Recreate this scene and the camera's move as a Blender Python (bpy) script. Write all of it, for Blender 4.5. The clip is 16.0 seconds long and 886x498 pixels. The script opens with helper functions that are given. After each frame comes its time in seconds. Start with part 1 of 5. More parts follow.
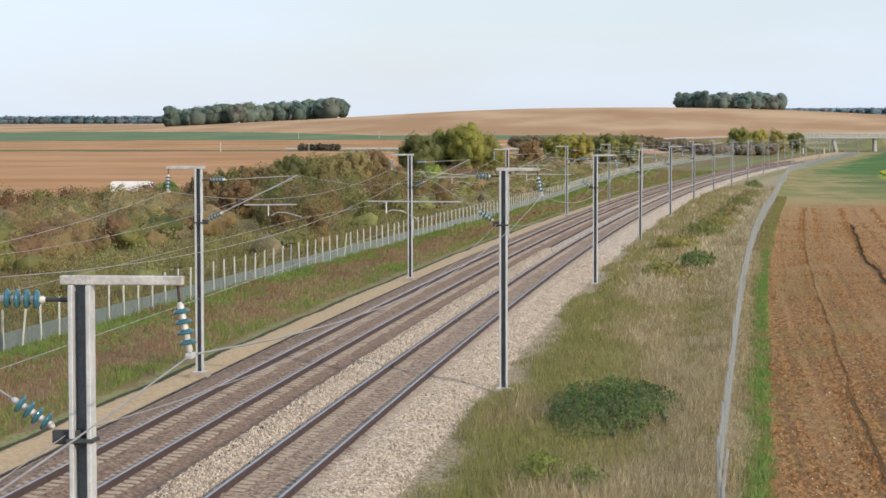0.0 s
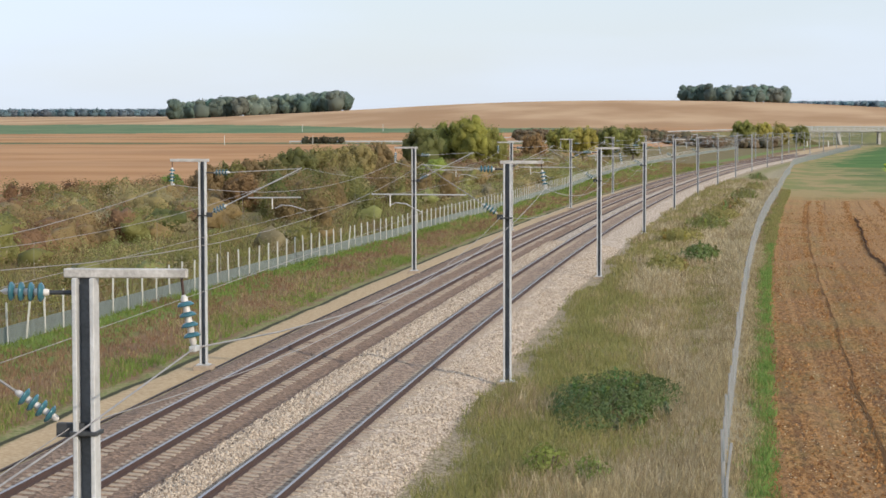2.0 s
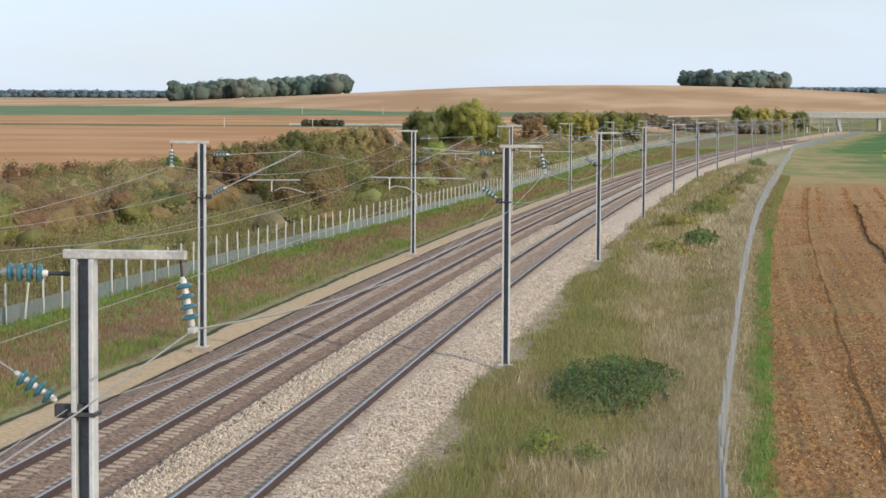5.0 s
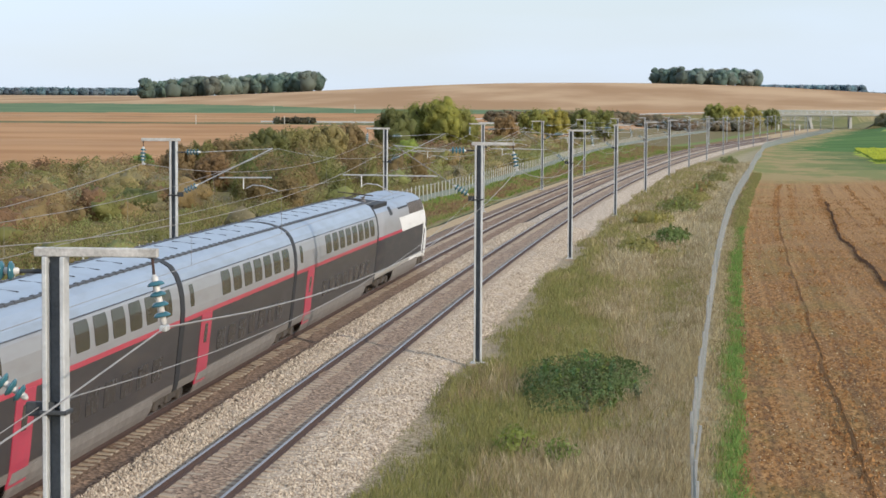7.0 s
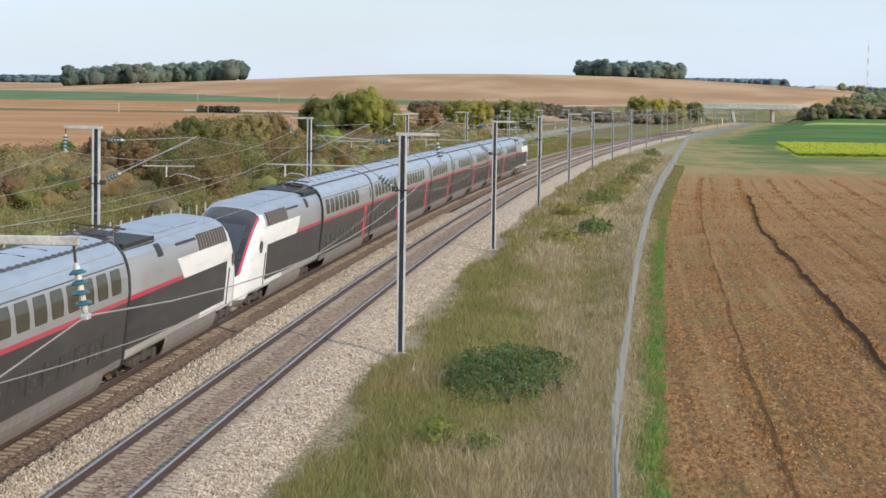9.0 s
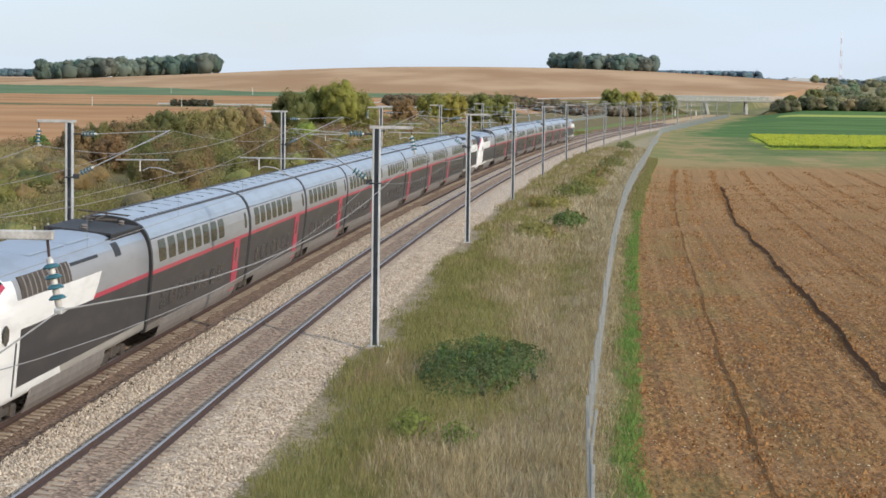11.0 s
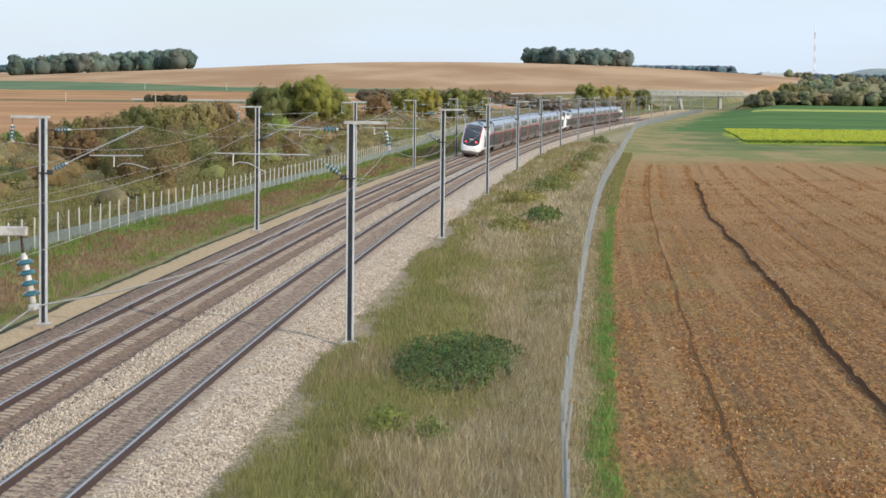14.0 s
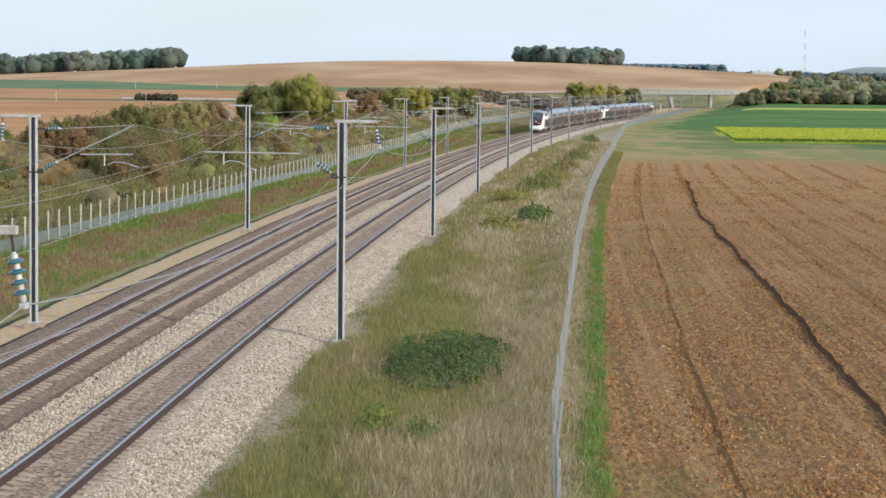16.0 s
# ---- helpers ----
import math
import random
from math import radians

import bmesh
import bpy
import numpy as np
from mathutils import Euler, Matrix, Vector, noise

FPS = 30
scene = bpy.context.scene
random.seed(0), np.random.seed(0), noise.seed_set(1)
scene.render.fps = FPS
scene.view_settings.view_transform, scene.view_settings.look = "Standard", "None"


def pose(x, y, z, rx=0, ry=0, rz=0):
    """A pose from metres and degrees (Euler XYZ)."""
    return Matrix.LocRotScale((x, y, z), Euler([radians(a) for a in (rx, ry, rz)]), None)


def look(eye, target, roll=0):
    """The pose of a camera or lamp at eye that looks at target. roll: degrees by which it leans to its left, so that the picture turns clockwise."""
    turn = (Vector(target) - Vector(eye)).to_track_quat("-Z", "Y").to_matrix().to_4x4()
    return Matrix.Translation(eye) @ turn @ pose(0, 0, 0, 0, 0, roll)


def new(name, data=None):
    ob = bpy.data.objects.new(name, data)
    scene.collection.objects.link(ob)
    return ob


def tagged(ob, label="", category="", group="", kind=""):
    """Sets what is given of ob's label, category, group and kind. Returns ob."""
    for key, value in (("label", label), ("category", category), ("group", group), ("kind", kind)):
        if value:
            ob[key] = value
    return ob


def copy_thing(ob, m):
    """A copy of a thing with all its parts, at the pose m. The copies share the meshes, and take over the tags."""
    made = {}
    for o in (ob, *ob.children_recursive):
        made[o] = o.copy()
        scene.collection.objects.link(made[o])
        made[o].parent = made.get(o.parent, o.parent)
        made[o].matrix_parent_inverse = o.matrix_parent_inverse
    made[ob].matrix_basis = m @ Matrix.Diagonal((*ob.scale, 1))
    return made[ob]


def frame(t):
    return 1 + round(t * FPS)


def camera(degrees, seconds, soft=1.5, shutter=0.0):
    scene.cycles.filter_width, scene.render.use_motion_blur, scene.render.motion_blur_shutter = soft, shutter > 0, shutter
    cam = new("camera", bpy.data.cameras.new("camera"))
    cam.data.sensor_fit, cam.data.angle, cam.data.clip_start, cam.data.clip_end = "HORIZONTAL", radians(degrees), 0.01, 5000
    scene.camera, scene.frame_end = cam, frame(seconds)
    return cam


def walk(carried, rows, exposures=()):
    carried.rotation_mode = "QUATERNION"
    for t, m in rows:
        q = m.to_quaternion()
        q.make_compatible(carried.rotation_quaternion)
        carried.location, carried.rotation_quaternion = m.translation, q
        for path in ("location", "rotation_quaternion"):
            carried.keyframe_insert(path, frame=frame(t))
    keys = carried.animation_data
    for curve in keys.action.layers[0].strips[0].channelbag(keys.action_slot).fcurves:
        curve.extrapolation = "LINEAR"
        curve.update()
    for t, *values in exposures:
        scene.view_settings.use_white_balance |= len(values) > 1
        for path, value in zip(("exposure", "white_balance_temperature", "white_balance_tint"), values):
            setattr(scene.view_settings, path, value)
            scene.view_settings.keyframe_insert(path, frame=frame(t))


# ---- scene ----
# ---------------------------------------------------------------- camera
FOV = math.degrees(2 * math.atan(784 / 4178.5))
EYE = Vector((0.0, 0.0, 8.19))


def aim(pan, tilt, roll):
    p, t = radians(pan), radians(tilt)
    way = Vector((math.sin(p) * math.cos(t), math.cos(p) * math.cos(t), -math.sin(t)))
    return look(EYE, EYE + way * 50, roll)


PATH = [(0.0, -5.657, 3.147, -0.107), (0.5, -5.674, 3.183, -0.132), (1.0, -5.687, 3.221, -0.133), (1.5, -5.71, 3.264, -0.116), (2.0, -5.752, 3.318, -0.095),
        (2.5, -5.808, 3.401, 0.178), (3.0, -5.881, 3.472, 0.226), (3.5, -5.932, 3.58, 0.222), (4.0, -5.939, 3.648, 0.262), (4.2, -5.92, 3.665, 0.262),
        (6.5, -5.241, 3.758, 0.282), (7.0, -5.047, 3.772, 0.31), (7.5, -4.48, 3.818, 0.783), (8.0, -3.937, 3.863, 0.844), (8.5, -3.492, 3.92, 0.797),
        (9.0, -3.178, 3.984, 0.851), (11.5, -2.45, 4.166, 0.755), (12.0, -2.358, 4.181, 0.804), (12.5, -2.242, 4.2, 0.65), (13.0, -2.116, 4.218, 0.66),
        (13.5, -2.012, 4.236, 0.638), (14.0, -1.93, 4.256, 0.636), (14.5, -1.865, 4.259, 0.661), (15.0, -1.801, 4.277, 0.668), (15.5, -1.749, 4.281, 0.604),
        (16.0, -1.704, 4.287, 0.614)]
cam = camera(FOV, 16.0, soft=1.6)
walk(cam, [(t, aim(p, k, r)) for t, p, k, r in PATH],
     [(0.0, 0.0, 6800, 13.5), (4.2, -0.01, 6720, 12.5), (7.0, -0.01, 6620, 11), (9.0, -0.02, 6620, 11), (11.5, -0.06, 6600, 11), (12.4, -0.04, 6600, 11), (13.0, -0.01, 6570, 10.5), (14.2, 0.02, 6570, 10.5), (16.0, 0.02, 6570, 10.5)])

# ---------------------------------------------------------------- light
SUN_FROM = Vector((0.79, -0.61, 0.36)).normalized()      # towards the sun
sun_el = math.asin(SUN_FROM.z)
sun_az = math.atan2(SUN_FROM.x, SUN_FROM.y)
world = bpy.data.worlds.new("world")
scene.world = world
world.use_nodes = True
wn, wl = world.node_tree.nodes, world.node_tree.links
sky = wn.new("ShaderNodeTexSky")
sky.sky_type = 'NISHITA'
sky.sun_disc = False
sky.sun_elevation, sky.sun_rotation = sun_el, sun_az
sky.air_density, sky.dust_density, sky.ozone_density = 1.0, 0.6, 2.0
wco = wn.new("ShaderNodeTexCoord")
wmap = wn.new("ShaderNodeMapping")
wmap.inputs["Scale"].default_value = (1.0, 1.0, 5.0)
wnoise = wn.new("ShaderNodeTexNoise")
wnoise.inputs["Scale"].default_value, wnoise.inputs["Detail"].default_value = 2.6, 5.0
wramp = wn.new("ShaderNodeValToRGB")
wramp.color_ramp.elements[0].position, wramp.color_ramp.elements[1].position = 0.40, 0.72
wramp.color_ramp.elements[0].color, wramp.color_ramp.elements[1].color = (0.62, 0.62, 0.62, 1), (0.97, 0.97, 0.97, 1)
wmix = wn.new("ShaderNodeMix")
wmix.data_type = 'RGBA'
wmix.inputs["B"].default_value = (6.55, 7.95, 9.85, 1)
wl.new(wco.outputs["Generated"], wmap.inputs["Vector"])
wl.new(wmap.outputs["Vector"], wnoise.inputs["Vector"])
wl.new(wnoise.outputs["Fac"], wramp.inputs["Fac"])
wl.new(wramp.outputs["Color"], wmix.inputs["Factor"])
wl.new(sky.outputs["Color"], wmix.inputs["A"])
wl.new(wmix.outputs["Result"], wn["Background"].inputs["Color"])
wn["Background"].inputs["Strength"].default_value = 0.1175
lamp = bpy.data.lights.new("sun", 'SUN')
lamp.energy, lamp.angle, lamp.color = 3.75, radians(0.8), (1.0, 0.905, 0.76)
sun = new("sun", lamp)
sun.matrix_world = look(SUN_FROM * 100, (0, 0, 0))
scene.view_settings.exposure = 0.0

# ---------------------------------------------------------------- the line of the railway
K0, K1, GRADE, CENTRE = 0.0001795, -2.544e-8, -0.00723, -12.338
S_END = 1150.0
TILT = math.atan(0.154 / 1.505)
TRACKS = ((-2.25, 0.0), (2.25, -0.046))


def line_x(s):
    q = min(max(s, 0.0), S_END)
    x = CENTRE + K0 * q * q / 2 + K1 * q ** 3 / 6
    return x + (s - S_END) * line_dx(S_END) if s > S_END else x


def line_dx(s):
    q = min(max(s, 0.0), S_END)
    return K0 * q + K1 * q * q / 2


def line_z(s):
    return GRADE * min(s, 1000.0)


def at_line(s, u, z=0.0):
    """World place u metres to the right of the line's middle, z over its rails."""
    d = line_dx(s)
    n = math.sqrt(1 + d * d)
    return Vector((line_x(s) + u / n, s - u * d / n, line_z(s) + z))


def line_pose(s, u=0.0, z=0.0, lean=0.0, turn=0.0):
    """Local x to the right, y along the line, z up."""
    return Matrix.Translation(at_line(s, u, z)) @ Matrix.Rotation(-math.atan(line_dx(s)) + turn, 4, 'Z') @ Matrix.Rotation(math.atan(GRADE) if s < 1000 else 0, 4, 'X') @ Matrix.Rotation(lean, 4, 'Y')


def table(s, rows):
    return float(np.interp(s, [r[0] for r in rows], [r[1] for r in rows]))


def fence_left_u(s):
    return table(s, [(-900, -16), (96, -15.6), (128, -14.9), (190, -13.6), (260, -13.0), (350, -14.8), (513, -22.5), (715, -32), (900, -34)])


def fence_right_u(s):
    return table(s, [(-900, 12.1), (57, 13.08), (80, 13.62), (114, 14.2), (150, 14.75), (200, 15.4), (250, 16.0), (310, 16.4), (364, 16.1), (468, 14.5), (520, 12.6), (550, 11.6), (575, 10.6), (640, 10.0), (900, 10.0)])


def smooth(a, b, x):
    t = min(max((x - a) / (b - a), 0.0), 1.0)
    return t * t * (3 - 2 * t)


# ---------------------------------------------------------------- materials
def material(name):
    m = bpy.data.materials.new(name)
    m.use_nodes = True
    return m, m.node_tree.nodes, m.node_tree.links, m.node_tree.nodes["Principled BSDF"]


class Maths:
    """Short way to write a sum of math nodes."""
    def __init__(self, nodes, links):
        self.n, self.l = nodes, links

    def op(self, kind, a, b=None, c=None):
        node = self.n.new("ShaderNodeMath")
        node.operation = kind
        for i, v in enumerate((a, b, c)):
            if v is None:
                continue
            if isinstance(v, (int, float)):
                node.inputs[i].default_value = v
            else:
                self.l.new(v, node.inputs[i])
        return node.outputs[0]

    def gt(self, a, b): return self.op('GREATER_THAN', a, b)
    def lt(self, a, b): return self.op('LESS_THAN', a, b)
    def both(self, *v):
        r = v[0]
        for x in v[1:]:
            r = self.op('MULTIPLY', r, x)
        return r

    def between(self, x, a, b): return self.both(self.gt(x, a), self.lt(x, b))

    def step(self, x, a, b):
        node = self.n.new("ShaderNodeMapRange")
        node.interpolation_type = 'SMOOTHSTEP'
        node.inputs["From Min"].default_value, node.inputs["From Max"].default_value = a, b
        self.l.new(x, node.inputs["Value"])
        return node.outputs["Result"]

    def noise(self, scale, detail=4, vector=None, rough=0.55):
        node = self.n.new("ShaderNodeTexNoise")
        node.inputs["Scale"].default_value, node.inputs["Detail"].default_value, node.inputs["Roughness"].default_value = scale, detail, rough
        if vector is not None:
            self.l.new(vector, node.inputs["Vector"])
        return node.outputs["Fac"]

    def mix(self, fac, a, b, kind='MIX'):
        node = self.n.new("ShaderNodeMix")
        node.data_type, node.blend_type = 'RGBA', kind
        for sock, v in (("Factor", fac), ("A", a), ("B", b)):
            if isinstance(v, tuple):
                node.inputs[sock].default_value = (*v, 1)
            elif isinstance(v, (int, float)):
                node.inputs[sock].default_value = v
            else:
                self.l.new(v, node.inputs[sock])
        return node.outputs["Result"]

    def bump(self, height, strength, distance, bsdf):
        node = self.n.new("ShaderNodeBump")
        node.inputs["Strength"].default_value, node.inputs["Distance"].default_value = strength, distance
        self.l.new(height, node.inputs["Height"])
        self.l.new(node.outputs["Normal"], bsdf.inputs["Normal"])

    def stretch(self, vector, scale, rot=(0, 0, 0)):
        node = self.n.new("ShaderNodeMapping")
        node.inputs["Scale"].default_value, node.inputs["Rotation"].default_value = scale, rot
        self.l.new(vector, node.inputs["Vector"])
        return node.outputs["Vector"]


def simple(name, colour, rough=0.6, metal=0.0, vary=0.25, scale=6.0, bump=0.0, worn=None, glow=None):
    """A surface with grain at two scales."""
    m, n, l, b = material(name)
    k = Maths(n, l)
    co = n.new("ShaderNodeTexCoord").outputs["Object"]
    f = k.op('ADD', k.op('MULTIPLY', k.noise(scale, 5, co), 0.6), k.op('MULTIPLY', k.noise(scale * 9, 3, co), 0.4))
    dark = tuple(c * (1 - vary) for c in colour)
    light = worn or tuple(min(1, c * (1 + vary)) for c in colour)
    c = k.mix(k.step(f, 0.3, 0.7), dark, light)
    l.new(c, b.inputs["Base Color"])
    l.new(k.op('ADD', k.op('MULTIPLY', f, 0.25), rough - 0.12), b.inputs["Roughness"])
    b.inputs["Metallic"].default_value = metal
    if bump:
        k.bump(f, 0.5, bump, b)
    if glow:
        b.inputs["Emission Color"].default_value = (*glow[0], 1)
        b.inputs["Emission Strength"].default_value = glow[1]
    return m


def leaf_material(name, a, b_, tint=True, gloss=0.6):
    """Foliage: colour by clump (attribute) and by leaf (island)."""
    m, n, l, b = material(name)
    k = Maths(n, l)
    geo = n.new("ShaderNodeNewGeometry")
    col = k.mix(geo.outputs["Random Per Island"], a, b_)
    if tint:
        at = n.new("ShaderNodeAttribute")
        at.attribute_name = "tint"
        col = k.mix(1.0, col, at.outputs["Color"], 'MULTIPLY')
    l.new(col, b.inputs["Base Color"])
    b.inputs["Roughness"].default_value = gloss
    b.inputs["Specular IOR Level"].default_value = 0.25
    tr = n.new("ShaderNodeBsdfTranslucent")
    l.new(col, tr.inputs["Color"])
    mx = n.new("ShaderNodeMixShader")
    mx.inputs[0].default_value = 0.42
    l.new(b.outputs[0], mx.inputs[1])
    l.new(tr.outputs[0], mx.inputs[2])
    l.new(mx.outputs[0], n["Material Output"].inputs["Surface"])
    return m


def ground_material():
    m, n, l, b = material("ground")
    k = Maths(n, l)
    at = n.new("ShaderNodeAttribute")
    at.attribute_name = "lane"
    sep = n.new("ShaderNodeSeparateXYZ")
    l.new(at.outputs["Vector"], sep.inputs[0])
    u, s, fr = sep.outputs[0], sep.outputs[1], sep.outputs[2]      # fr: offset from the right fence
    lane = at.outputs["Vector"]
    pos = n.new("ShaderNodeNewGeometry").outputs["Position"]
    psep = n.new("ShaderNodeSeparateXYZ")
    l.new(pos, psep.inputs[0])
    px, py = psep.outputs[0], psep.outputs[1]
    big = k.noise(0.05, 5, pos)
    mid = k.noise(0.5, 5, pos)
    fine = k.noise(6.0, 4, pos)
    wob = k.op('MULTIPLY', k.op('SUBTRACT', mid, 0.5), 2.2)
    # grass of the verge: olive, straw, bare earth
    grass = k.mix(k.step(mid, 0.35, 0.65), (0.19, 0.195, 0.06), (0.30, 0.27, 0.105))
    grass = k.mix(k.step(fine, 0.35, 0.7), grass, (0.30, 0.25, 0.14))
    green = k.mix(k.step(fine, 0.3, 0.7), (0.12, 0.17, 0.040), (0.20, 0.245, 0.075))
    straw = k.mix(k.step(fine, 0.3, 0.7), (0.28, 0.225, 0.13), (0.43, 0.365, 0.235))
    russet = k.mix(k.step(fine, 0.3, 0.7), (0.17, 0.10, 0.055), (0.26, 0.17, 0.10))
    sand = k.mix(k.step(fine, 0.3, 0.7), (0.40, 0.28, 0.155), (0.53, 0.40, 0.25))
    uw = k.op('ADD', u, wob)
    # right verge
    gravel = k.mix(k.step(k.noise(9.0, 3, pos), 0.4, 0.62), (0.21, 0.16, 0.095), (0.44, 0.36, 0.25))
    right = k.mix(k.step(uw, 8.5, 11.5), grass, straw)
    right = k.mix(k.step(k.op('ADD', u, k.op('MULTIPLY', wob, 1.3)), 5.7, 7.3), gravel, right)
    # left side: sandy path, grass, russet strip, green at the fence
    left = k.mix(k.step(uw, -8.2, -7.4), k.mix(k.step(uw, -12.3, -11.3), green, russet), k.mix(k.step(fine, 0.35, 0.6), green, grass))
    left = k.mix(k.step(k.op('ADD', u, k.op('MULTIPLY', wob, 0.25)), -7.1, -6.8), left, sand)
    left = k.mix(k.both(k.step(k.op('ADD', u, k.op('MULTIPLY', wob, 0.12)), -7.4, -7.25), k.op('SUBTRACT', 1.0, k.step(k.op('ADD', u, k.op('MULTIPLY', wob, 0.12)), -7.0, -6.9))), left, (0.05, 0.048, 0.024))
    scrubfloor = k.mix(k.step(mid, 0.4, 0.6), (0.14, 0.125, 0.05), (0.22, 0.16, 0.085))
    left = k.mix(k.step(uw, -17.5, -15.5), scrubfloor, left)
    near = k.mix(k.gt(u, 0.0), left, right)
    # ploughed soil: rows along the line, clods, pale crust
    rows = n.new("ShaderNodeTexWave")
    rows.wave_type, rows.bands_direction = 'BANDS', 'X'
    rows.inputs["Scale"].default_value, rows.inputs["Distortion"].default_value, rows.inputs["Detail"].default_value = 0.42, 4.0, 3.0
    rows.inputs["Detail Scale"].default_value = 0.4
    l.new(k.stretch(lane, (1.0, 0.05, 0.0), (0, 0, 0.0)), rows.inputs["Vector"])
    clod = k.noise(2.6, 8, k.stretch(pos, (1.0, 0.22, 1.0)), 0.72)
    furrow = k.noise(1.0, 4, k.stretch(lane, (1.3, 0.022, 0.0)), 0.6)
    crumb = k.noise(1.0, 3, k.stretch(lane, (6.5, 1.3, 0.0)), 0.6)
    speck = k.noise(15.0, 2, k.stretch(pos, (1.0, 0.5, 1.0)))
    pit = k.noise(11.0, 3, k.stretch(pos, (1.0, 0.45, 1.0)))
    soil = k.mix(k.step(clod, 0.36, 0.62), (0.19, 0.080, 0.022), (0.32, 0.153, 0.048))
    soil = k.mix(k.op('MULTIPLY', k.step(crumb, 0.53, 0.59), 0.62), soil, (0.45, 0.262, 0.108))
    soil = k.mix(k.op('MULTIPLY', k.op('SUBTRACT', 1.0, k.step(crumb, 0.41, 0.47)), 0.78), soil, (0.075, 0.038, 0.015))
    soil = k.mix(k.op('MULTIPLY', k.step(furrow, 0.53, 0.60), 0.45), soil, (0.11, 0.058, 0.026))
    soil = k.mix(k.op('MULTIPLY', k.op('SUBTRACT', 1.0, k.step(furrow, 0.40, 0.47)), 0.45), soil, (0.38, 0.225, 0.10))
    soil = k.mix(k.op('MULTIPLY', k.step(rows.outputs["Fac"], 0.5, 0.95), 0.32), soil, (0.14, 0.075, 0.04))
    soil = k.mix(k.op('MULTIPLY', k.step(speck, 0.56, 0.66), 0.75), soil, (0.46, 0.285, 0.135))
    # dark pits put some of the shade between clods into the colour
    soil = k.mix(k.op('MULTIPLY', k.step(pit, 0.55, 0.64), 0.8), soil, (0.085, 0.042, 0.018))
    soil = k.mix(k.op('MULTIPLY', k.step(big, 0.52, 0.66), 0.25), soil, (0.33, 0.20, 0.10))
    # soil lightens with distance: brightness of hazy far ground put into its colour
    soil = k.mix(k.op('MULTIPLY', k.step(s, 80.0, 260.0), 0.42), soil, (0.47, 0.275, 0.122))
    weed = k.both(k.step(k.noise(0.22, 4, pos), 0.52, 0.68), k.step(fine, 0.42, 0.6))
    soil = k.mix(k.op('MULTIPLY', weed, 0.35), soil, (0.12, 0.13, 0.035))
    sprout = k.both(k.op('SUBTRACT', 1.0, k.step(fr, 3.0, 9.0)), k.step(k.noise(0.35, 5, k.stretch(pos, (1.0, 0.3, 1.0))), 0.46, 0.62))
    soil = k.mix(k.op('MULTIPLY', sprout, 0.25), soil, (0.15, 0.17, 0.05))
    frw = k.op('ADD', fr, k.op('MULTIPLY', wob, 0.5))
    margin = k.mix(k.step(frw, 0.35, 0.75), straw, green)
    rightfar = k.mix(k.step(frw, 0.85, 1.25), margin, soil)
    # strips of crops beyond the ploughed field
    sw = k.op('ADD', s, k.op('MULTIPLY', wob, 1.5))
    lush = k.mix(k.step(k.noise(0.07, 6, k.stretch(pos, (0.4, 1.0, 1.0))), 0.35, 0.65), (0.055, 0.13, 0.030), (0.10, 0.185, 0.045))
    pale = k.mix(k.step(k.noise(0.16, 6, k.stretch(pos, (1.0, 0.3, 1.0))), 0.42, 0.58), (0.205, 0.21, 0.075), (0.335, 0.25, 0.115))
    mustard = k.mix(k.step(fine, 0.3, 0.75), (0.30, 0.38, 0.03), (0.46, 0.50, 0.05))
    crops = k.mix(k.step(k.op('ADD', sw, k.op('MULTIPLY', k.op('SUBTRACT', big, 0.5), 60.0)), 285.0, 325.0), rightfar, pale)
    weedy = k.mix(k.step(fine, 0.4, 0.6), (0.05, 0.12, 0.03), (0.12, 0.17, 0.05))
    ragged = k.op('ADD', fr, k.op('MULTIPLY', k.op('SUBTRACT', k.noise(0.12, 5, pos), 0.5), 34.0))
    crops = k.mix(k.both(k.gt(sw, 372.0), k.gt(ragged, 11.0)), crops, k.mix(k.step(k.noise(0.07, 6, k.stretch(pos, (0.6, 0.3, 1.0))), 0.38, 0.66), weedy, pale))
    crops = k.mix(k.both(k.between(sw, 418.0, 545.0), k.gt(k.op('ADD', k.op('MULTIPLY', ragged, 0.35), k.op('MULTIPLY', frw, 0.65)), 20.5)), crops, mustard)
    crops = k.mix(k.both(k.gt(sw, 545.0), k.gt(ragged, 8.0)), crops, lush)
    crops = k.mix(k.both(k.between(s, 828.0, 858.0), k.gt(frw, 22.0)), crops, (0.36, 0.40, 0.09))
    surf = k.mix(k.gt(frw, 0.0), near, crops)
    # open land left of the line
    tan = k.mix(k.step(k.noise(0.02, 4, pos), 0.35, 0.65), (0.37, 0.185, 0.078), (0.48, 0.265, 0.125))
    tan = k.mix(k.op('MULTIPLY', k.step(k.noise(0.010, 3, k.stretch(pos, (0.5, 0.8, 1))), 0.45, 0.7), 0.6), tan, (0.42, 0.25, 0.135))
    grn = k.mix(k.step(k.noise(0.03, 3, pos), 0.35, 0.65), (0.10, 0.165, 0.08), (0.15, 0.205, 0.10))
    yw = k.op('ADD', py, k.op('MULTIPLY', k.op('SUBTRACT', big, 0.5), 50.0))
    openl = tan
    openl = k.mix(k.between(yw, 790.0, 835.0), openl, (0.13, 0.14, 0.06))
    band_top = k.op('MAXIMUM', 1205.0, k.op('MULTIPLY_ADD', k.op('ADD', px, 160.0), -1.2, 1215.0))
    openl = k.mix(k.both(k.gt(yw, 1120.0), k.lt(yw, band_top)), openl, k.mix(k.step(px, -70.0, -10.0), grn, openl))
